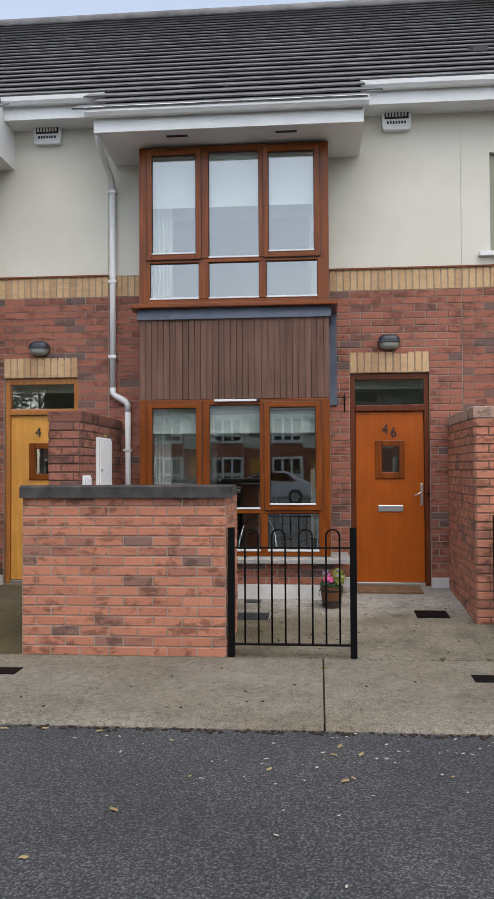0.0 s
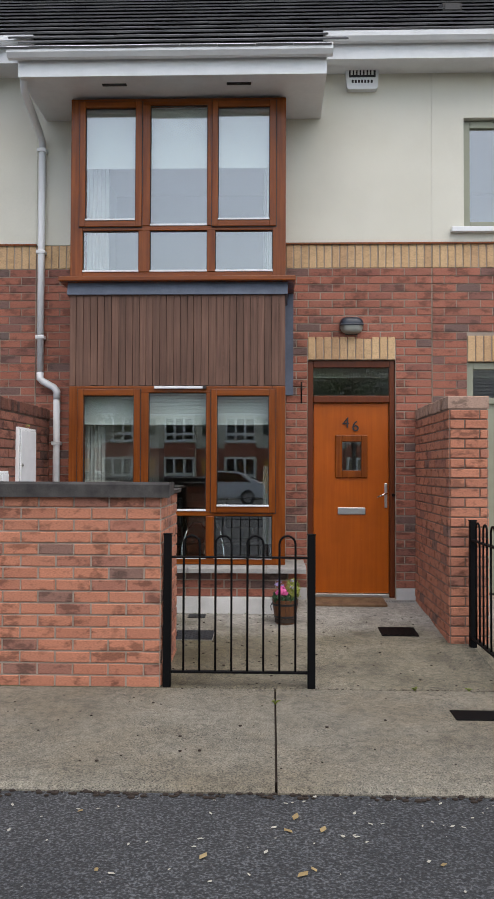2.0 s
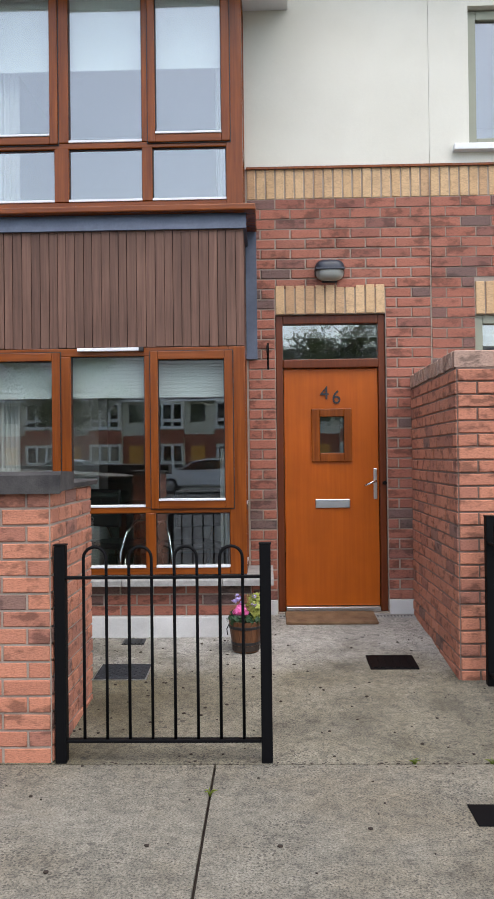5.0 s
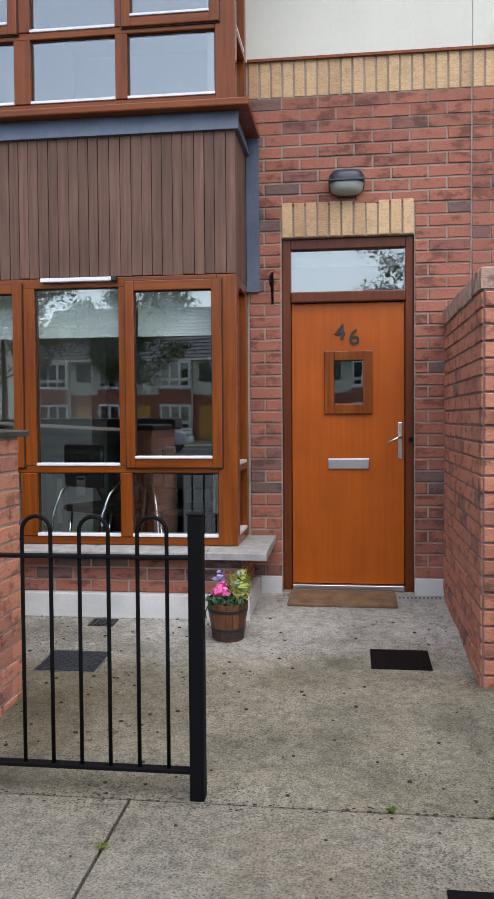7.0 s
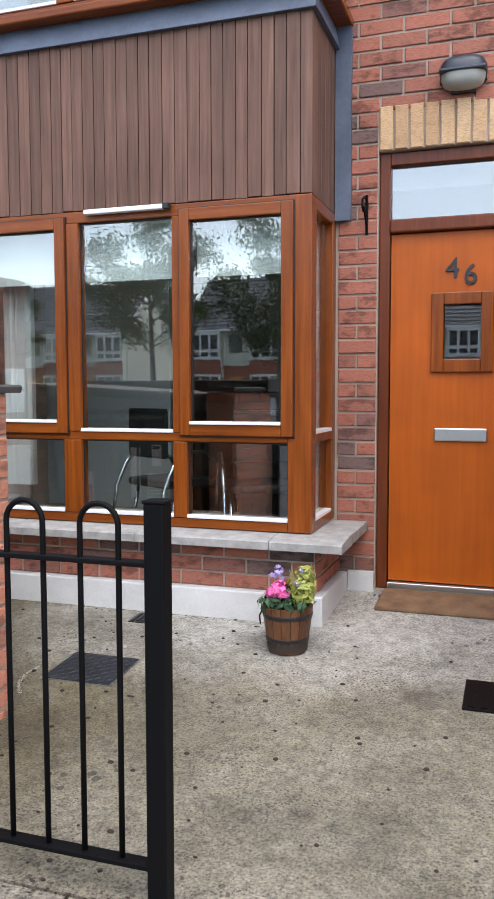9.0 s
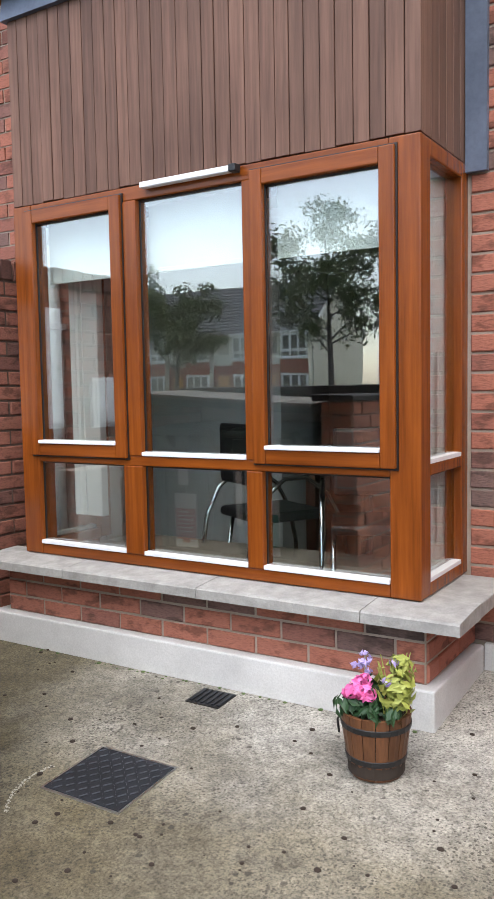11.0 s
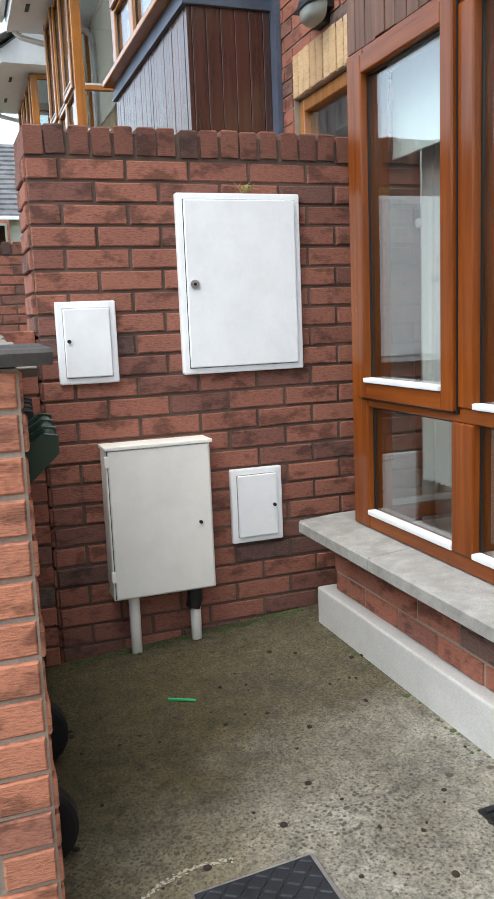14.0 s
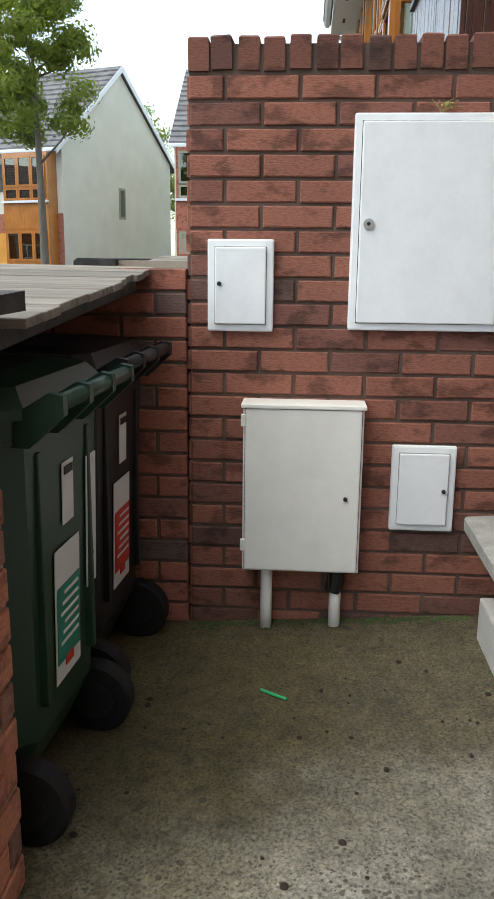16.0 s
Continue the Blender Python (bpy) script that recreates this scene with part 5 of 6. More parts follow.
def leaf_blob(bm, c, r, rng, n, squash=0.8, size=0.022):
    """A clump of small folded leaves round a centre."""
    for _ in range(n):
        d = Vector((rng.gauss(0, 1), rng.gauss(0, 1), rng.gauss(0, 1) * squash)).normalized()
        p = Vector(c) + Vector((d.x, d.y, d.z * squash)) * r * rng.uniform(0.35, 1.0)
        u = d.orthogonal().normalized()
        u.rotate(Matrix.Rotation(rng.uniform(0, 6.28), 3, d))
        v = d.cross(u) * 0.5 + d * rng.uniform(-0.35, 0.35)
        s = size * rng.uniform(0.6, 1.3)
        a = [bm.verts.new(p + s * q) for q in (-u, v * 0.9 + d * 0.15, u, -v * 0.9 + d * 0.15)]
        bm.faces.new((a[0], a[1], a[2]))
        bm.faces.new((a[0], a[2], a[3]))
    return bm


rng = random.Random(11)
PX, PY = 0.105, 8.50
PZ = ground_z(PY)
pot = thing("barrel_planter", (PX, PY, PZ), "small wooden barrel pot of pink and yellow flowers", "flower pot")
n = 16
for i in range(n):
    a0, a1 = 2 * math.pi * i / n + 0.012, 2 * math.pi * (i + 1) / n - 0.012
    bm = bmesh.new()
    rings = []
    for z, r in ((0.0, 0.082), (0.06, 0.094), (0.14, 0.106), (0.205, 0.113)):
        rings.append([bm.verts.new((PX + k * math.cos(a), PY + k * math.sin(a), PZ + z)) for k, a in ((r, a0), (r * 1.006, (a0 + a1) / 2), (r, a1), (r - 0.012, a1), (r - 0.012, a0))])
    for p, q in zip(rings, rings[1:]):
        for k in range(5):
            bm.faces.new((p[k], p[(k + 1) % 5], q[(k + 1) % 5], q[k]))
    bm.faces.new(rings[0][::-1])
    bm.faces.new(rings[-1])
    part("stave", bm, M["barrel"], pot)
for z, r in ((0.05, 0.0935), (0.155, 0.1085)):
    part("hoop", lathe(bmesh.new(), [(r, PZ + z), (r + 0.003, PZ + z + 0.002), (r + 0.005, PZ + z + 0.018), (r + 0.002, PZ + z + 0.02)], PX, PY, 24), M["blackplastic"], pot, "dark metal hoop")
part("soil", lathe(bmesh.new(), [(0.09, PZ + 0.01), (0.1, PZ + 0.185)], PX, PY, 20), M["soil"], pot)
part("handle", tube(bmesh.new(), [(PX - 0.105, PY - 0.02, PZ + 0.19), (PX - 0.125, PY - 0.02, PZ + 0.15), (PX - 0.12, PY - 0.02, PZ + 0.11)], 0.004, 6), M["blackplastic"], pot)
bm = bmesh.new()
for c, r, k in (((PX - 0.05, PY - 0.03, PZ + 0.22), 0.075, 120), ((PX + 0.04, PY - 0.04, PZ + 0.21), 0.07, 90), ((PX - 0.02, PY + 0.04, PZ + 0.24), 0.09, 110)):
    leaf_blob(bm, c, r, rng, k, 0.6)
part("foliage", bm, M["leaf_dark"], pot, "dark green foliage")
bm = bmesh.new()
for c, r, k in (((PX + 0.07, PY + 0.0, PZ + 0.29), 0.07, 120), ((PX + 0.085, PY - 0.02, PZ + 0.24), 0.05, 60), ((PX + 0.06, PY + 0.05, PZ + 0.33), 0.05, 60)):
    leaf_blob(bm, c, r, rng, k, 1.0, 0.02)
for k in range(14):
    a = rng.uniform(0, 6.28)
    tube(bm, [(PX + 0.06, PY, PZ + 0.2), (PX + 0.07 + 0.06 * math.cos(a), PY + 0.06 * math.sin(a), PZ + rng.uniform(0.33, 0.40))], 0.0018, 4)
part("shrub", bm, M["leaf_yellow"], pot, "yellow-green variegated shrub")
bm = bmesh.new()
for c, r, k in (((PX - 0.045, PY - 0.06, PZ + 0.275), 0.038, 60), ((PX - 0.01, PY - 0.055, PZ + 0.265), 0.035, 55), ((PX - 0.03, PY - 0.035, PZ + 0.295), 0.032, 45)):
    leaf_blob(bm, c, r, rng, k, 0.8, 0.018)
part("blossom", bm, M["pink"], pot, "bright pink blossom")
bm = bmesh.new()
for k in range(9):
    leaf_blob(bm, (PX + rng.uniform(-0.09, 0.07), PY + rng.uniform(-0.05, 0.07), PZ + rng.uniform(0.31, 0.37)), 0.016, rng, 10, 0.8, 0.011)
part("small_blossom", bm, M["lilac"], pot, "small lilac flowers")

tw = thing("dried_twig", (-2.2, 8.62, 1.826), "small dried weed on top of the meter box", "weed")
bm = bmesh.new()
for k in range(7):
    a = 8.58 + 0.017 * k
    tube(bm, [(-2.205, 8.62, 1.827), (-2.2 + rng.uniform(0, 0.012), (8.62 + a) / 2, 1.838 + rng.uniform(0, 0.01)), (-2.2 + rng.uniform(0, 0.015), a - 0.02 + rng.uniform(0, 0.06), 1.84 + rng.uniform(0, 0.028))], 0.0016, 4)
tagged(part("stem_tuft", bm, M["deadleaf"], tw), kind="stuff")
bm = leaf_blob(bmesh.new(), (-2.198, 8.64, 1.846), 0.03, rng, 16, 0.5, 0.009)
tagged(part("leaf_tuft", bm, M["leaf_yellow"], tw), kind="stuff")
ch = thing("drain_channel", (0.85, 9.36, ground_z(9.3)), "grey slotted drainage channel before the door", "drain")
part("channel", flat_on_slope(B(0.335, 1.38, 9.30, 9.41, -0.03, 0.003)), M["sillstone"], ch)
for k in range(40):
    x = 0.345 + k * 0.0258
    part("slot", flat_on_slope(B(x, x + 0.012, 9.335, 9.375, -0.01, 0.0038)), M["blackplastic"], ch)
bm = bmesh.new()
for _ in range(260):
    if rng.random() < 0.85:
        x, y = -2.21 + abs(rng.gauss(0, 0.02)), rng.uniform(7.85, 8.8)
    else:
        x, y = rng.uniform(-2.2, 0.15), 8.81 - abs(rng.gauss(0, 0.012))
    r = rng.uniform(0.003, 0.010)
    bmesh.ops.create_icosphere(bm, subdivisions=1, radius=r, matrix=Matrix.Translation((x, y, ground_z(y))) @ Matrix.Diagonal((1.2, 1.2, 0.6, 1)))
solo("moss", bm, M["grass"], "dark moss along the foot of the walls", "moss", kind="stuff")

# loose stones, leaves and litter
bm = bmesh.new()
for _ in range(150):
    x, y = rng.uniform(-2.0, 1.5), rng.uniform(5.3, 8.7)
    r = rng.uniform(0.004, 0.012) * (1.0 if rng.random() < 0.4 else 0.6)
    z = ground_z(y)
    k = bmesh.ops.create_icosphere(bm, subdivisions=1, radius=r, matrix=Matrix.Translation((x, y, z + r * 0.15)) @ Matrix.Diagonal((1, rng.uniform(0.6, 1.2), 0.45, 1)))
for _ in range(130):
    x, y = rng.uniform(-1.9, 1.5), rng.uniform(6.9, 9.0)
    r = rng.uniform(0.004, 0.0105)
    bmesh.ops.create_icosphere(bm, subdivisions=2, radius=r, matrix=Matrix.Translation((x, y, ground_z(y))) @ Matrix.Diagonal((1.1, rng.uniform(0.6, 1.2), 0.6, 1)))
for _ in range(260):
    x, y = rng.uniform(-0.75, 2.8), 6.783 + rng.gauss(0, 0.022)
    r = rng.uniform(0.002, 0.0065)
    bmesh.ops.create_icosphere(bm, subdivisions=1, radius=r, matrix=Matrix.Translation((x, y, 0.029)) @ Matrix.Diagonal((1.6, 0.9, 0.4, 1)))
for _ in range(420):
    x, y = rng.uniform(-3.5, 2.5), 5.15 + rng.gauss(0, 0.018)
    r = rng.uniform(0.005, 0.016)
    bmesh.ops.create_icosphere(bm, subdivisions=1, radius=r, matrix=Matrix.Translation((x, y, -0.016)) @ Matrix.Diagonal((1.3, 0.9, 0.6, 1)))
solo("gum_spots_and_grit", bm, M["soil"], "dark grit and moss crumbs on the concrete", "grit", kind="stuff")
for name, matname, count, yr, label in (("fallen_leaves", "deadleaf", 26, (2.2, 5.14), "yellowed fallen leaves on the tarmac"), ("leaf_litter", "litter", 120, (1.6, 5.14), "pale broken leaf litter on the tarmac")):
    bm = bmesh.new()
    for _ in range(count):
        x = rng.gauss(0.35, 0.9) if name == "leaf_litter" else rng.uniform(-2.2, 1.8)
        y = yr[1] - abs(rng.gauss(0, 0.5)) if rng.random() < 0.6 else rng.uniform(*yr)
        s = rng.uniform(0.008, 0.03) * (0.55 if name == "leaf_litter" else 1)
        a = rng.uniform(0, 6.28)
        z = -0.017
        pts = [(-1, 0, 0.1), (-0.3, 0.45, 0.3), (0.6, 0.4, 0.15), (1, 0, 0.35), (0.5, -0.4, 0.1), (-0.4, -0.45, 0.25)]
        vs = [bm.verts.new((x + s * (p[0] * math.cos(a) - p[1] * math.sin(a)), y + s * (p[0] * math.sin(a) + p[1] * math.cos(a)), z + s * p[2])) for p in pts]
        bm.faces.new(vs)
    solo(name, bm, M[matname], label, "leaves", kind="stuff")


bm = bmesh.new()
for k in range(150):
    f = k / 149
    x, y = -0.80 - 0.18 * f * (1 - f) - 0.07 * f + rng.gauss(0, 0.004), 7.78 + 0.27 * f + rng.gauss(0, 0.004)
    r = rng.uniform(0.001, 0.003)
    bmesh.ops.create_icosphere(bm, subdivisions=1, radius=r, matrix=Matrix.Translation((x, y, ground_z(y))) @ Matrix.Diagonal((1, 1.5, 0.3, 1)))
solo("scratch_mark", bm, M["litter"], "pale curved scratch of crumbs beside the access cover", "mark", kind="stuff")
for wx, wy in ((0.92, 6.79), (1.27, 6.785), (0.012, 6.45)):
    weed = thing("weed", (wx, wy, 0.028), "small green weed growing from a joint in the concrete", "weed", "weeds in the joints")
    bm = bmesh.new()
    for _ in range(14):
        a, ln = rng.uniform(0, 6.28), rng.uniform(0.012, 0.034)
        tube(bm, [(wx, wy, 0.02), (wx + 0.4 * ln * math.cos(a), wy + 0.4 * ln * math.sin(a), 0.03 + ln * 0.5), (wx + ln * math.cos(a), wy + ln * math.sin(a), 0.03 + ln * 0.55)], [0.002, 0.003, 0.0006], 4)
    tagged(part("blade_tuft", bm, M["leaf"], weed), kind="stuff")


# ---- inside the rooms ----
def blind(x0, x1, z0, z1, y):
    b = thing("roller_blind", ((x0 + x1) / 2, y, z0), "white roller blind drawn part of the way down", "blind", "roller blinds")
    part("roller", tube(bmesh.new(), [(x0, y, z1), (x1, y, z1)], 0.02, 10), M["blind"], b)
    part("cloth", B(x0 + 0.01, x1 - 0.01, y - 0.002, y + 0.001, z0, z1), M["blind"], b)
    part("hem_bar", B(x0 + 0.01, x1 - 0.01, y - 0.006, y + 0.005, z0 - 0.02, z0, 0.002), M["blind"], b)


for a, b in ((-1.80, -1.22), (-1.19, -0.57), (-0.54, 0.04)):
    blind(a, b, 1.90, 2.19, 9.03)
    blind(a, b, 4.33, 4.86, 9.03)


sb = thing("side_blind", (0.03, 9.2, 0.66), "white blind drawn down over the bay's side window", "blind", "roller blinds")
part("cloth", B(0.028, 0.031, 9.02, 9.40, 0.66, 2.19), M["blind"], sb)
part("hem_bar", B(0.024, 0.035, 9.02, 9.40, 0.64, 0.66, 0.002), M["blind"], sb)


def curtain(x, y, z0, z1, w, label):
    d = thing("curtain", (x, y, z0), label, "curtain", "curtains")
    bm = bmesh.new()
    n = 24
    pts = [(x + w * i / n, y + 0.03 * math.sin(i * 1.5)) for i in range(n + 1)]
    outline = pts + [(p[0], p[1] + 0.006) for p in reversed(pts)]
    prism(bm, outline, "z", z0, z1)
    part("cloth", bm, M["curtain"], d)


curtain(-1.80, 9.16, 0.75, 2.3, 0.20, "white curtain gathered at the window's edge")
curtain(-1.80, 9.16, 3.3, 4.9, 0.22, "white curtain gathered upstairs")
curtain(-0.1, 9.16, 3.3, 4.9, 0.12, "white curtain gathered upstairs")
curtain(-0.10, 9.25, 0.75, 1.5, 0.16, "grey-white curtain tail by the corner")
room = thing("chimney_breast", (-1.35, 10.5, 0.27), "pale pier inside the front room", "wall", kind="structure")
part("pier", B(-2.26, -1.25, 10.3, 10.7, 0.272, 2.398), M["curtain"], room)


def chair(x, y, turn, label):
    d = thing("dining_chair", (0, 0, 0), label, "chair", "tubular chairs")
    part("seat", B(-0.21, 0.21, -0.2, 0.2, 0.44, 0.49, 0.02), M["blackplastic"], d)
    part("backrest", B(-0.2, 0.2, 0.17, 0.2, 0.62, 0.92, 0.02), M["blackplastic"], d)
    for s in (-1, 1):
        pts = [(s * 0.25, -0.30, 0.0), (s * 0.25, -0.29, 0.25), (s * 0.25, -0.25, 0.44), (s * 0.25, -0.17, 0.58), (s * 0.25, -0.05, 0.66), (s * 0.25, 0.07, 0.66), (s * 0.25, 0.18, 0.58), (s * 0.25, 0.25, 0.44), (s * 0.25, 0.28, 0.25), (s * 0.25, 0.29, 0.0)]
        part("side_frame", tube(bmesh.new(), pts, 0.012, 8), M["chrome"], d, "bent chrome tube", smooth=True)
        part("leg", tube(bmesh.new(), [(s * 0.2, 0.2, 0.0), (s * 0.2, 0.12, 0.45)], 0.012, 8), M["chrome"], d, smooth=True)
    d.matrix_basis = pose(x, y, 0.27, 0, 0, turn)


chair(-0.36, 9.62, 205, "black chair with bent chrome tube frame")
chair(-0.98, 9.72, 150, "black chair with bent chrome tube frame, drawn back")
tb = thing("dining_table", (-0.6, 10.6, 0.27), "dark wooden table in the front room", "table")
part("tabletop", B(-1.1, 0.0, 10.2, 11.1, 0.98, 1.02, 0.008), M["clad_dark"], tb)
for x in (-1.03, -0.07):
    for y in (10.27, 11.03):
        part("leg", B(x - 0.03, x + 0.03, y - 0.03, y + 0.03, 0.27, 0.98), M["clad_dark"], tb)


# ---- the far side of the estate ----
def far_house(m, width, label, ridge=9.2, bay_mat="frame_light", trim="white", last=None):
    """A house of the estate, built with its front to -y and its near corner at zero, then set in place."""
    h = thing("house", (0, 0, 0), label, "house", "houses of the estate")
    dp, eave = 7.7, 5.3
    bm = bmesh.new()
    box(bm, 0, width, 0.0, dp, -0.2, eave)
    prism(bm, [(0, eave), (dp, eave), (dp / 2, ridge)], "x", 0.01, width - 0.01)
    wall = part("wall", bm, M["render"], h, "cream rendered wall")
    part("brick_skirt", B(0.3, width - 0.02, -0.03, 0.02, 0, 2.9), M["red_far"], h, "red brick lower front")
    bm = prism(bmesh.new(), [(-0.45, eave - 0.28), (-0.45, eave - 0.2), (dp / 2, ridge + 0.22), (dp + 0.45, eave - 0.2), (dp + 0.45, eave - 0.28), (dp / 2, ridge + 0.08)], "x", -0.12, width + 0.12)
    rf = part("roof", bm, M["tile"], h, "grey tiled roof")
    g = (ridge - eave + 0.42) / (dp / 2 + 0.45)
    for i in range(15):
        f = (i + 0.5) / 15
        y, z = -0.45 + f * (dp / 2 + 0.45), eave - 0.2 + f * (ridge - eave + 0.42)
        part("tile_course", prism(bmesh.new(), [(y - 0.14, z - 0.14 * g), (y - 0.15, z - 0.14 * g + 0.075), (y + 0.14, z + 0.14 * g + 0.02), (y + 0.14, z + 0.14 * g)], "x", -0.12, width + 0.12), M["tile"], rf)
    for s in (-0.14, width + 0.12):
        bm = prism(bmesh.new(), [(-0.45, eave - 0.4), (-0.45, eave - 0.17), (dp / 2, ridge + 0.24), (dp + 0.45, eave - 0.17), (dp + 0.45, eave - 0.4), (dp / 2, ridge + 0.0)], "x", s, s + 0.03)
        part("bargeboard", bm, M["white"], h, "white bargeboard")
    part("gutter", B(-0.1, width + 0.1, -0.56, -0.44, eave - 0.33, eave - 0.2, 0.02), M["white"], h)
    k = width - 2.25 if last is None else last
    while k > 0.1:
        bay = part("bay", B(k, k + 2.0, -0.55, 0.02, 0.3, eave - 0.25), M[bay_mat], h, "projecting two-storey bay")
        for z0, z1 in ((3.35, 4.85), (0.75, 2.25)):
            for j in range(3):
                a = k + 0.09 + j * 0.61
                for p, q in ((z0, z0 + 0.42), (z0 + 0.46, z1)):
                    bm = bmesh.new()
                    for e in ((a, a + 0.07, p, q), (a + 0.53, a + 0.60, p, q), (a + 0.07, a + 0.53, p, p + 0.07), (a + 0.07, a + 0.53, q - 0.07, q)):
                        box(bm, e[0], e[1], -0.60, -0.55, e[2], e[3])
                    wnd = part("window", bm, M[trim], bay)
                    part("pane", B(a + 0.07, a + 0.53, -0.575, -0.56, p + 0.07, q - 0.07), M["glass_dark"], wnd)
            part("window_sill", B(k - 0.04, k + 2.04, -0.66, -0.55, z0 - 0.1, z0 - 0.02), M["white"], bay)
        part("brick_apron", B(k - 0.01, k + 2.01, -0.565, -0.55, 2.33, 3.2), M["frame_light" if bay_mat == "frame_light" else "red_far"], bay, "panel between the windows")
        if k < 1.5:
            break
        part("door", B(k - 1.25, k - 0.4, -0.06, 0.0, 0.1, 2.2), M["door_light"], h)
        part("window", B(k - 1.3, k - 0.4, -0.04, 0.02, 3.7, 4.8), M["glass_dark"], h)
        k -= 3.93
    sw = part("side_window", B(width - 0.03, width + 0.03, 3.6, 4.05, 2.85, 4.05), M["olive"], h, "narrow side window")
    part("pane", B(width + 0.02, width + 0.036, 3.68, 3.97, 2.95, 3.97), M["glass_dark"], sw)
    h.matrix_basis = m
    return h


far_house(pose(-33.7, -11.75, 0, 0, 0, 69.4), 11.9, "cream gable-ended house with honey-coloured bays", 8.35, trim="frame_light")
far_house(pose(-28.5, 3.6, 0, 0, 0, 90), 12, "grey-roofed house with brick bays", 8.05, "red_far", "olive", 8.0)
for x, wdt in ((30, 20), (9, 28), (-23.5, 22)):
    far_house(pose(x, -36.0, 0, 0, 0, 180), wdt, "terrace of brick and cream houses with white windows", 8.6, "render")


def tree(x, y, height, spread, seed, label, trunk=0.11, low=0.34, leaf="leaf", dense=130, size=0.085):
    r = random.Random(seed)
    d = thing("tree", (x, y, 0), label, "tree", "street trees")
    top = height * 0.75
    bm = bmesh.new()
    lean = (r.uniform(-0.2, 0.2), r.uniform(-0.2, 0.2))
    pts = [(x + lean[0] * k * k, y + lean[1] * k * k, -0.1 + top * k) for k in (0, 0.2, 0.4, 0.6, 0.8, 1.0)]
    tube(bm, pts, [trunk * 1.25, trunk, trunk * 0.85, trunk * 0.65, trunk * 0.4, trunk * 0.15], 9)
    tips = []
    for i in range(16):
        k = r.uniform(low, 0.95)
        b = Vector((x + lean[0] * k * k, y + lean[1] * k * k, top * k))
        a = i * 2.4 + r.uniform(-0.4, 0.4)
        ln = spread * (1.05 - 0.6 * abs(k - 0.5)) * r.uniform(0.6, 1.0)
        e = b + Vector((math.cos(a) * ln, math.sin(a) * ln, ln * r.uniform(0.5, 1.1)))
        mid = (b + e) / 2 + Vector((0, 0, -0.1 * ln))
        tube(bm, [b, mid, e], [trunk * 0.34, trunk * 0.2, trunk * 0.06], 6)
        tips += [e, mid, (mid + e) / 2, b.lerp(e, 1.15)]
    part("trunk", bm, M["bark"], d, "grey-brown bark", smooth=True)
    bm = bmesh.new()
    for t in tips:
        leaf_blob(bm, t + Vector((r.gauss(0, 0.15), r.gauss(0, 0.15), r.gauss(0, 0.15))), spread * r.uniform(0.24, 0.42), r, dense, 0.8, size)
    part("crown", bm, M[leaf], d, "yellow-green crown with gaps" if leaf == "leaf" else "deep green crown")


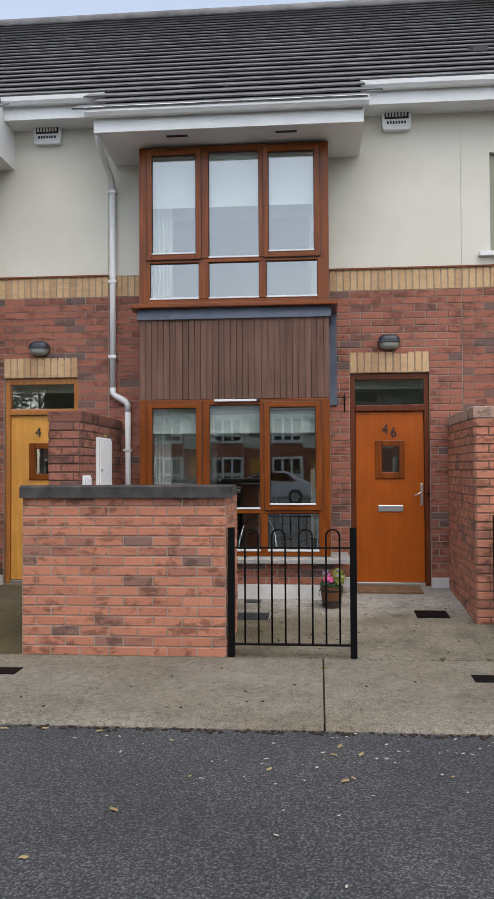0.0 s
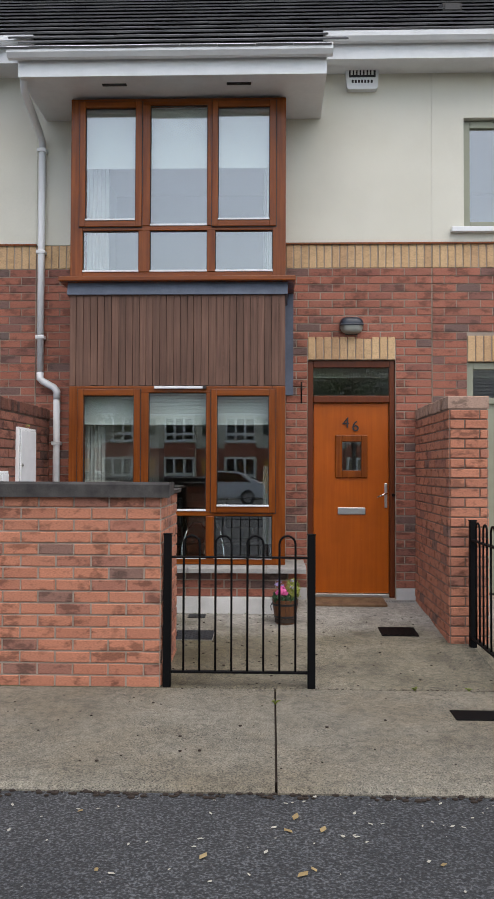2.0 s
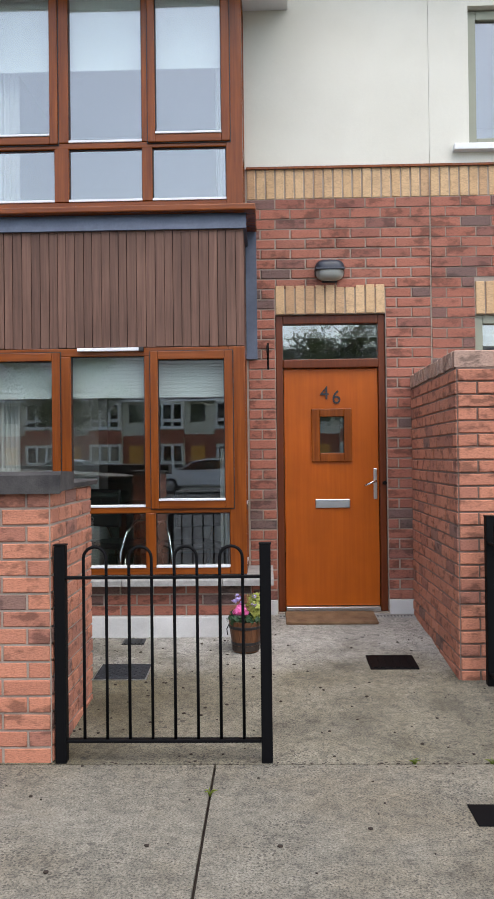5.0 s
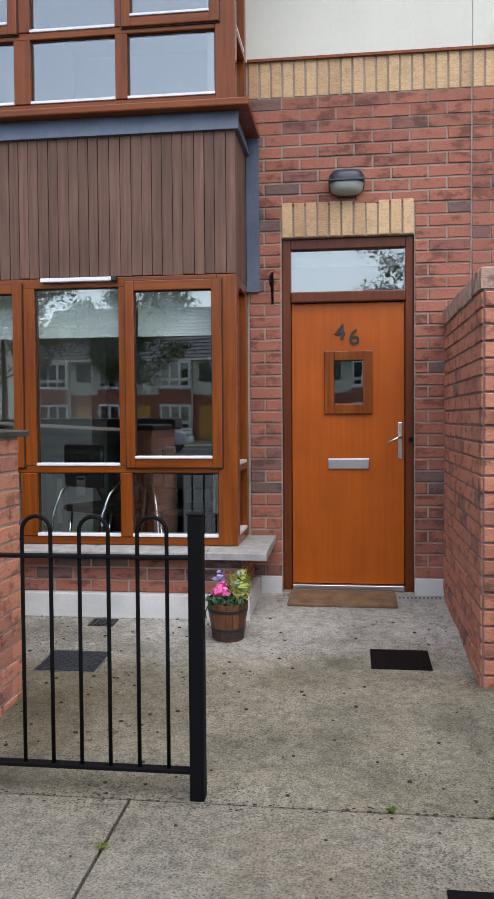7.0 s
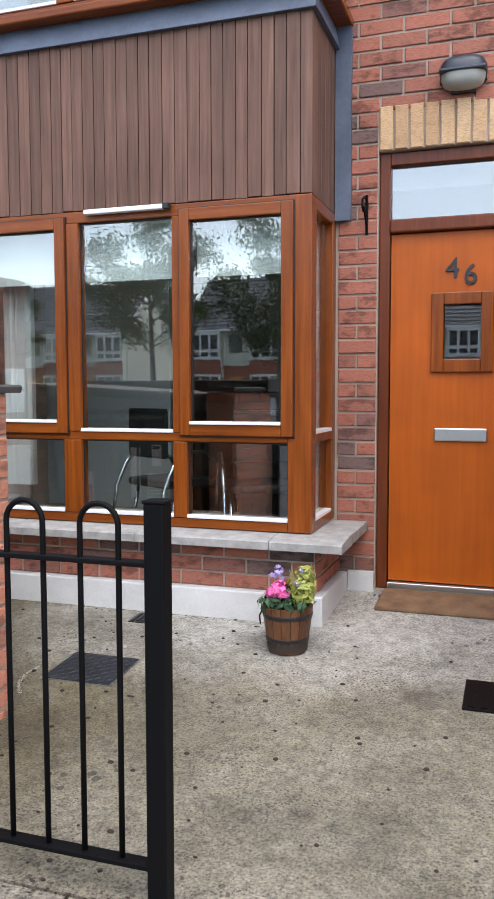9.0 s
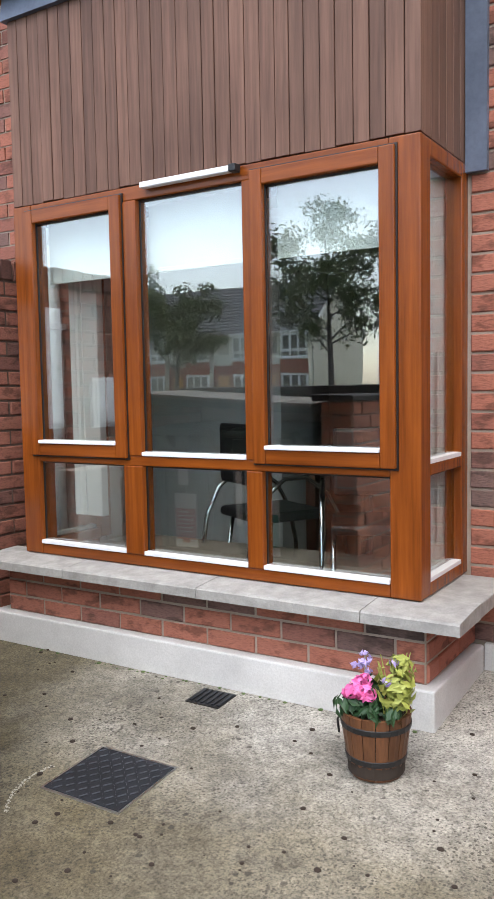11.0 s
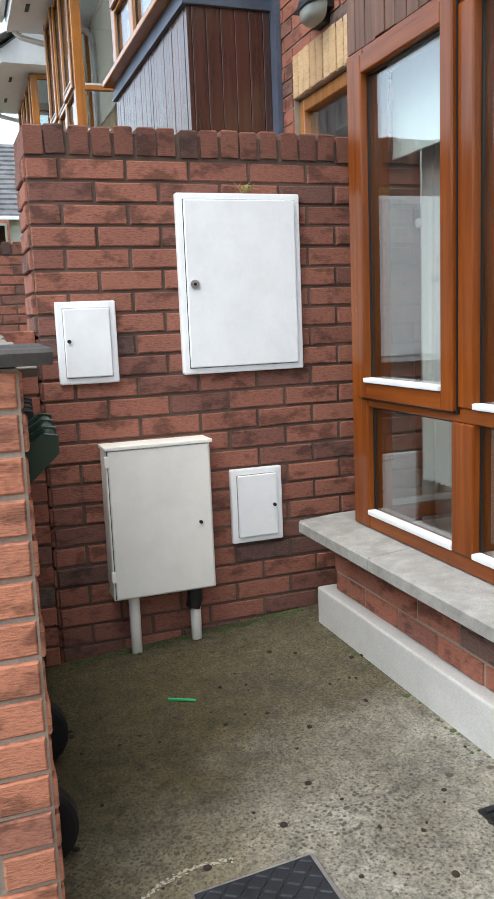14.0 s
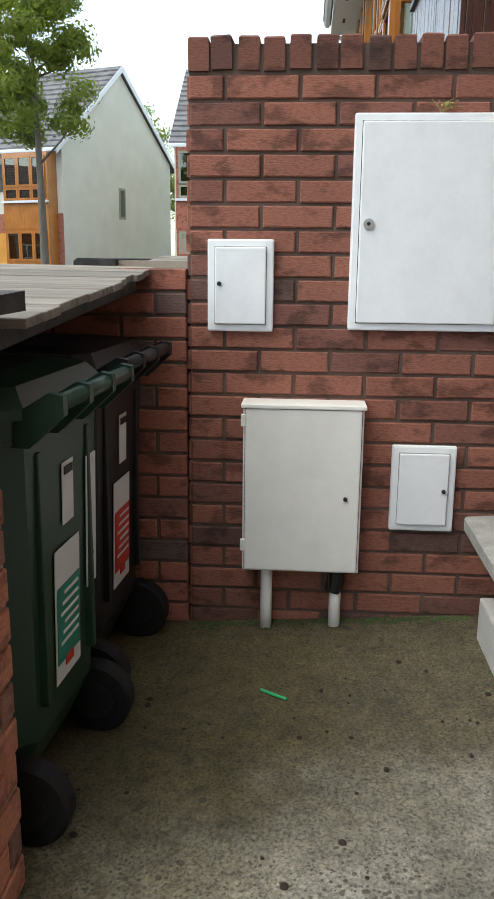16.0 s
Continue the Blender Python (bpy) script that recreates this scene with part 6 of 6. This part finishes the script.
tree(-16.3, 2.85, 9.0, 1.1, 4, "young street tree with a yellow-green crown", 0.085, 0.34, dense=330, size=0.05)
tree(-46, 1.0, 10.5, 2.6, 8, "leafy tree behind the houses")
tree(-47, 3.4, 8.5, 2.2, 9, "leafy tree behind the houses")
for x, y, tall, wide, seed in ((-7.2, -15.8, 8.5, 2.2, 12), (3.5, -17.2, 9.0, 2.7, 13), (-11.2, -13.5, 8.5, 2.2, 14), (-19.0, -15.0, 6.4, 1.7, 15)):
    tree(x, y, tall, wide, seed, "dark green street tree across the road", leaf="leaf_deep", dense=130)


def car(m, label):
    c = thing("car", (0, 0, 0), label, "car", "parked cars")
    bm = prism(bmesh.new(), [(-2.1, 0.32), (-2.12, 0.62), (-2.0, 0.82), (-1.1, 0.94), (-0.4, 1.36), (0.1, 1.46), (1.0, 1.45), (1.75, 1.02), (2.05, 0.92), (2.1, 0.5), (2.05, 0.3), (1.75, 0.28), (-1.7, 0.28)], "y", -0.85, 0.85)
    bmesh.ops.bevel(bm, geom=[e for e in bm.edges], offset=0.06, segments=2, affect="EDGES")
    body = part("body", bm, M["carpaint"], c)
    for s in (-1, 1):
        bm = prism(bmesh.new(), [(-0.95, 0.98), (-0.36, 1.32), (0.12, 1.40), (0.95, 1.38), (1.45, 1.02)], "y", s * 0.852, s * 0.862)
        part("side_window", bm, M["glass_dark"], body)
        for wx in (-1.35, 1.35):
            w = part("wheel", tube(bmesh.new(), [(wx, s * 0.68, 0.31), (wx, s * 0.88, 0.31)], 0.31, 24), M["rubber"], c)
            part("rim", tube(bmesh.new(), [(wx, s * 0.87, 0.31), (wx, s * 0.892, 0.31)], 0.2, 20), M["alloy"], w)
    part("headlight", B(-2.13, -2.02, -0.75, -0.4, 0.62, 0.76, 0.02), M["glass_dark"], body)
    part("headlight", B(-2.13, -2.02, 0.4, 0.75, 0.62, 0.76, 0.02), M["glass_dark"], body)
    bm = prism(bmesh.new(), [(-1.08, 0.955), (-0.42, 1.365), (-0.44, 1.38), (-1.11, 0.975)], "y", -0.7, 0.7)
    part("windscreen", bm, M["glass_dark"], body)
    c.matrix_basis = m
    return c


first_car = car(pose(-2.4, -19.0, -0.02, 0, 0, 0), "white hatchback parked across the road")
copy_thing(first_car, pose(-8.0, -20.0, -0.02, 0, 0, 180))
copy_thing(first_car, pose(-14.5, -21.0, -0.02, 0, 0, 180))

# ---- bricks and tiles ----
lay_all()
tiles(ROOF, RY, RZ)
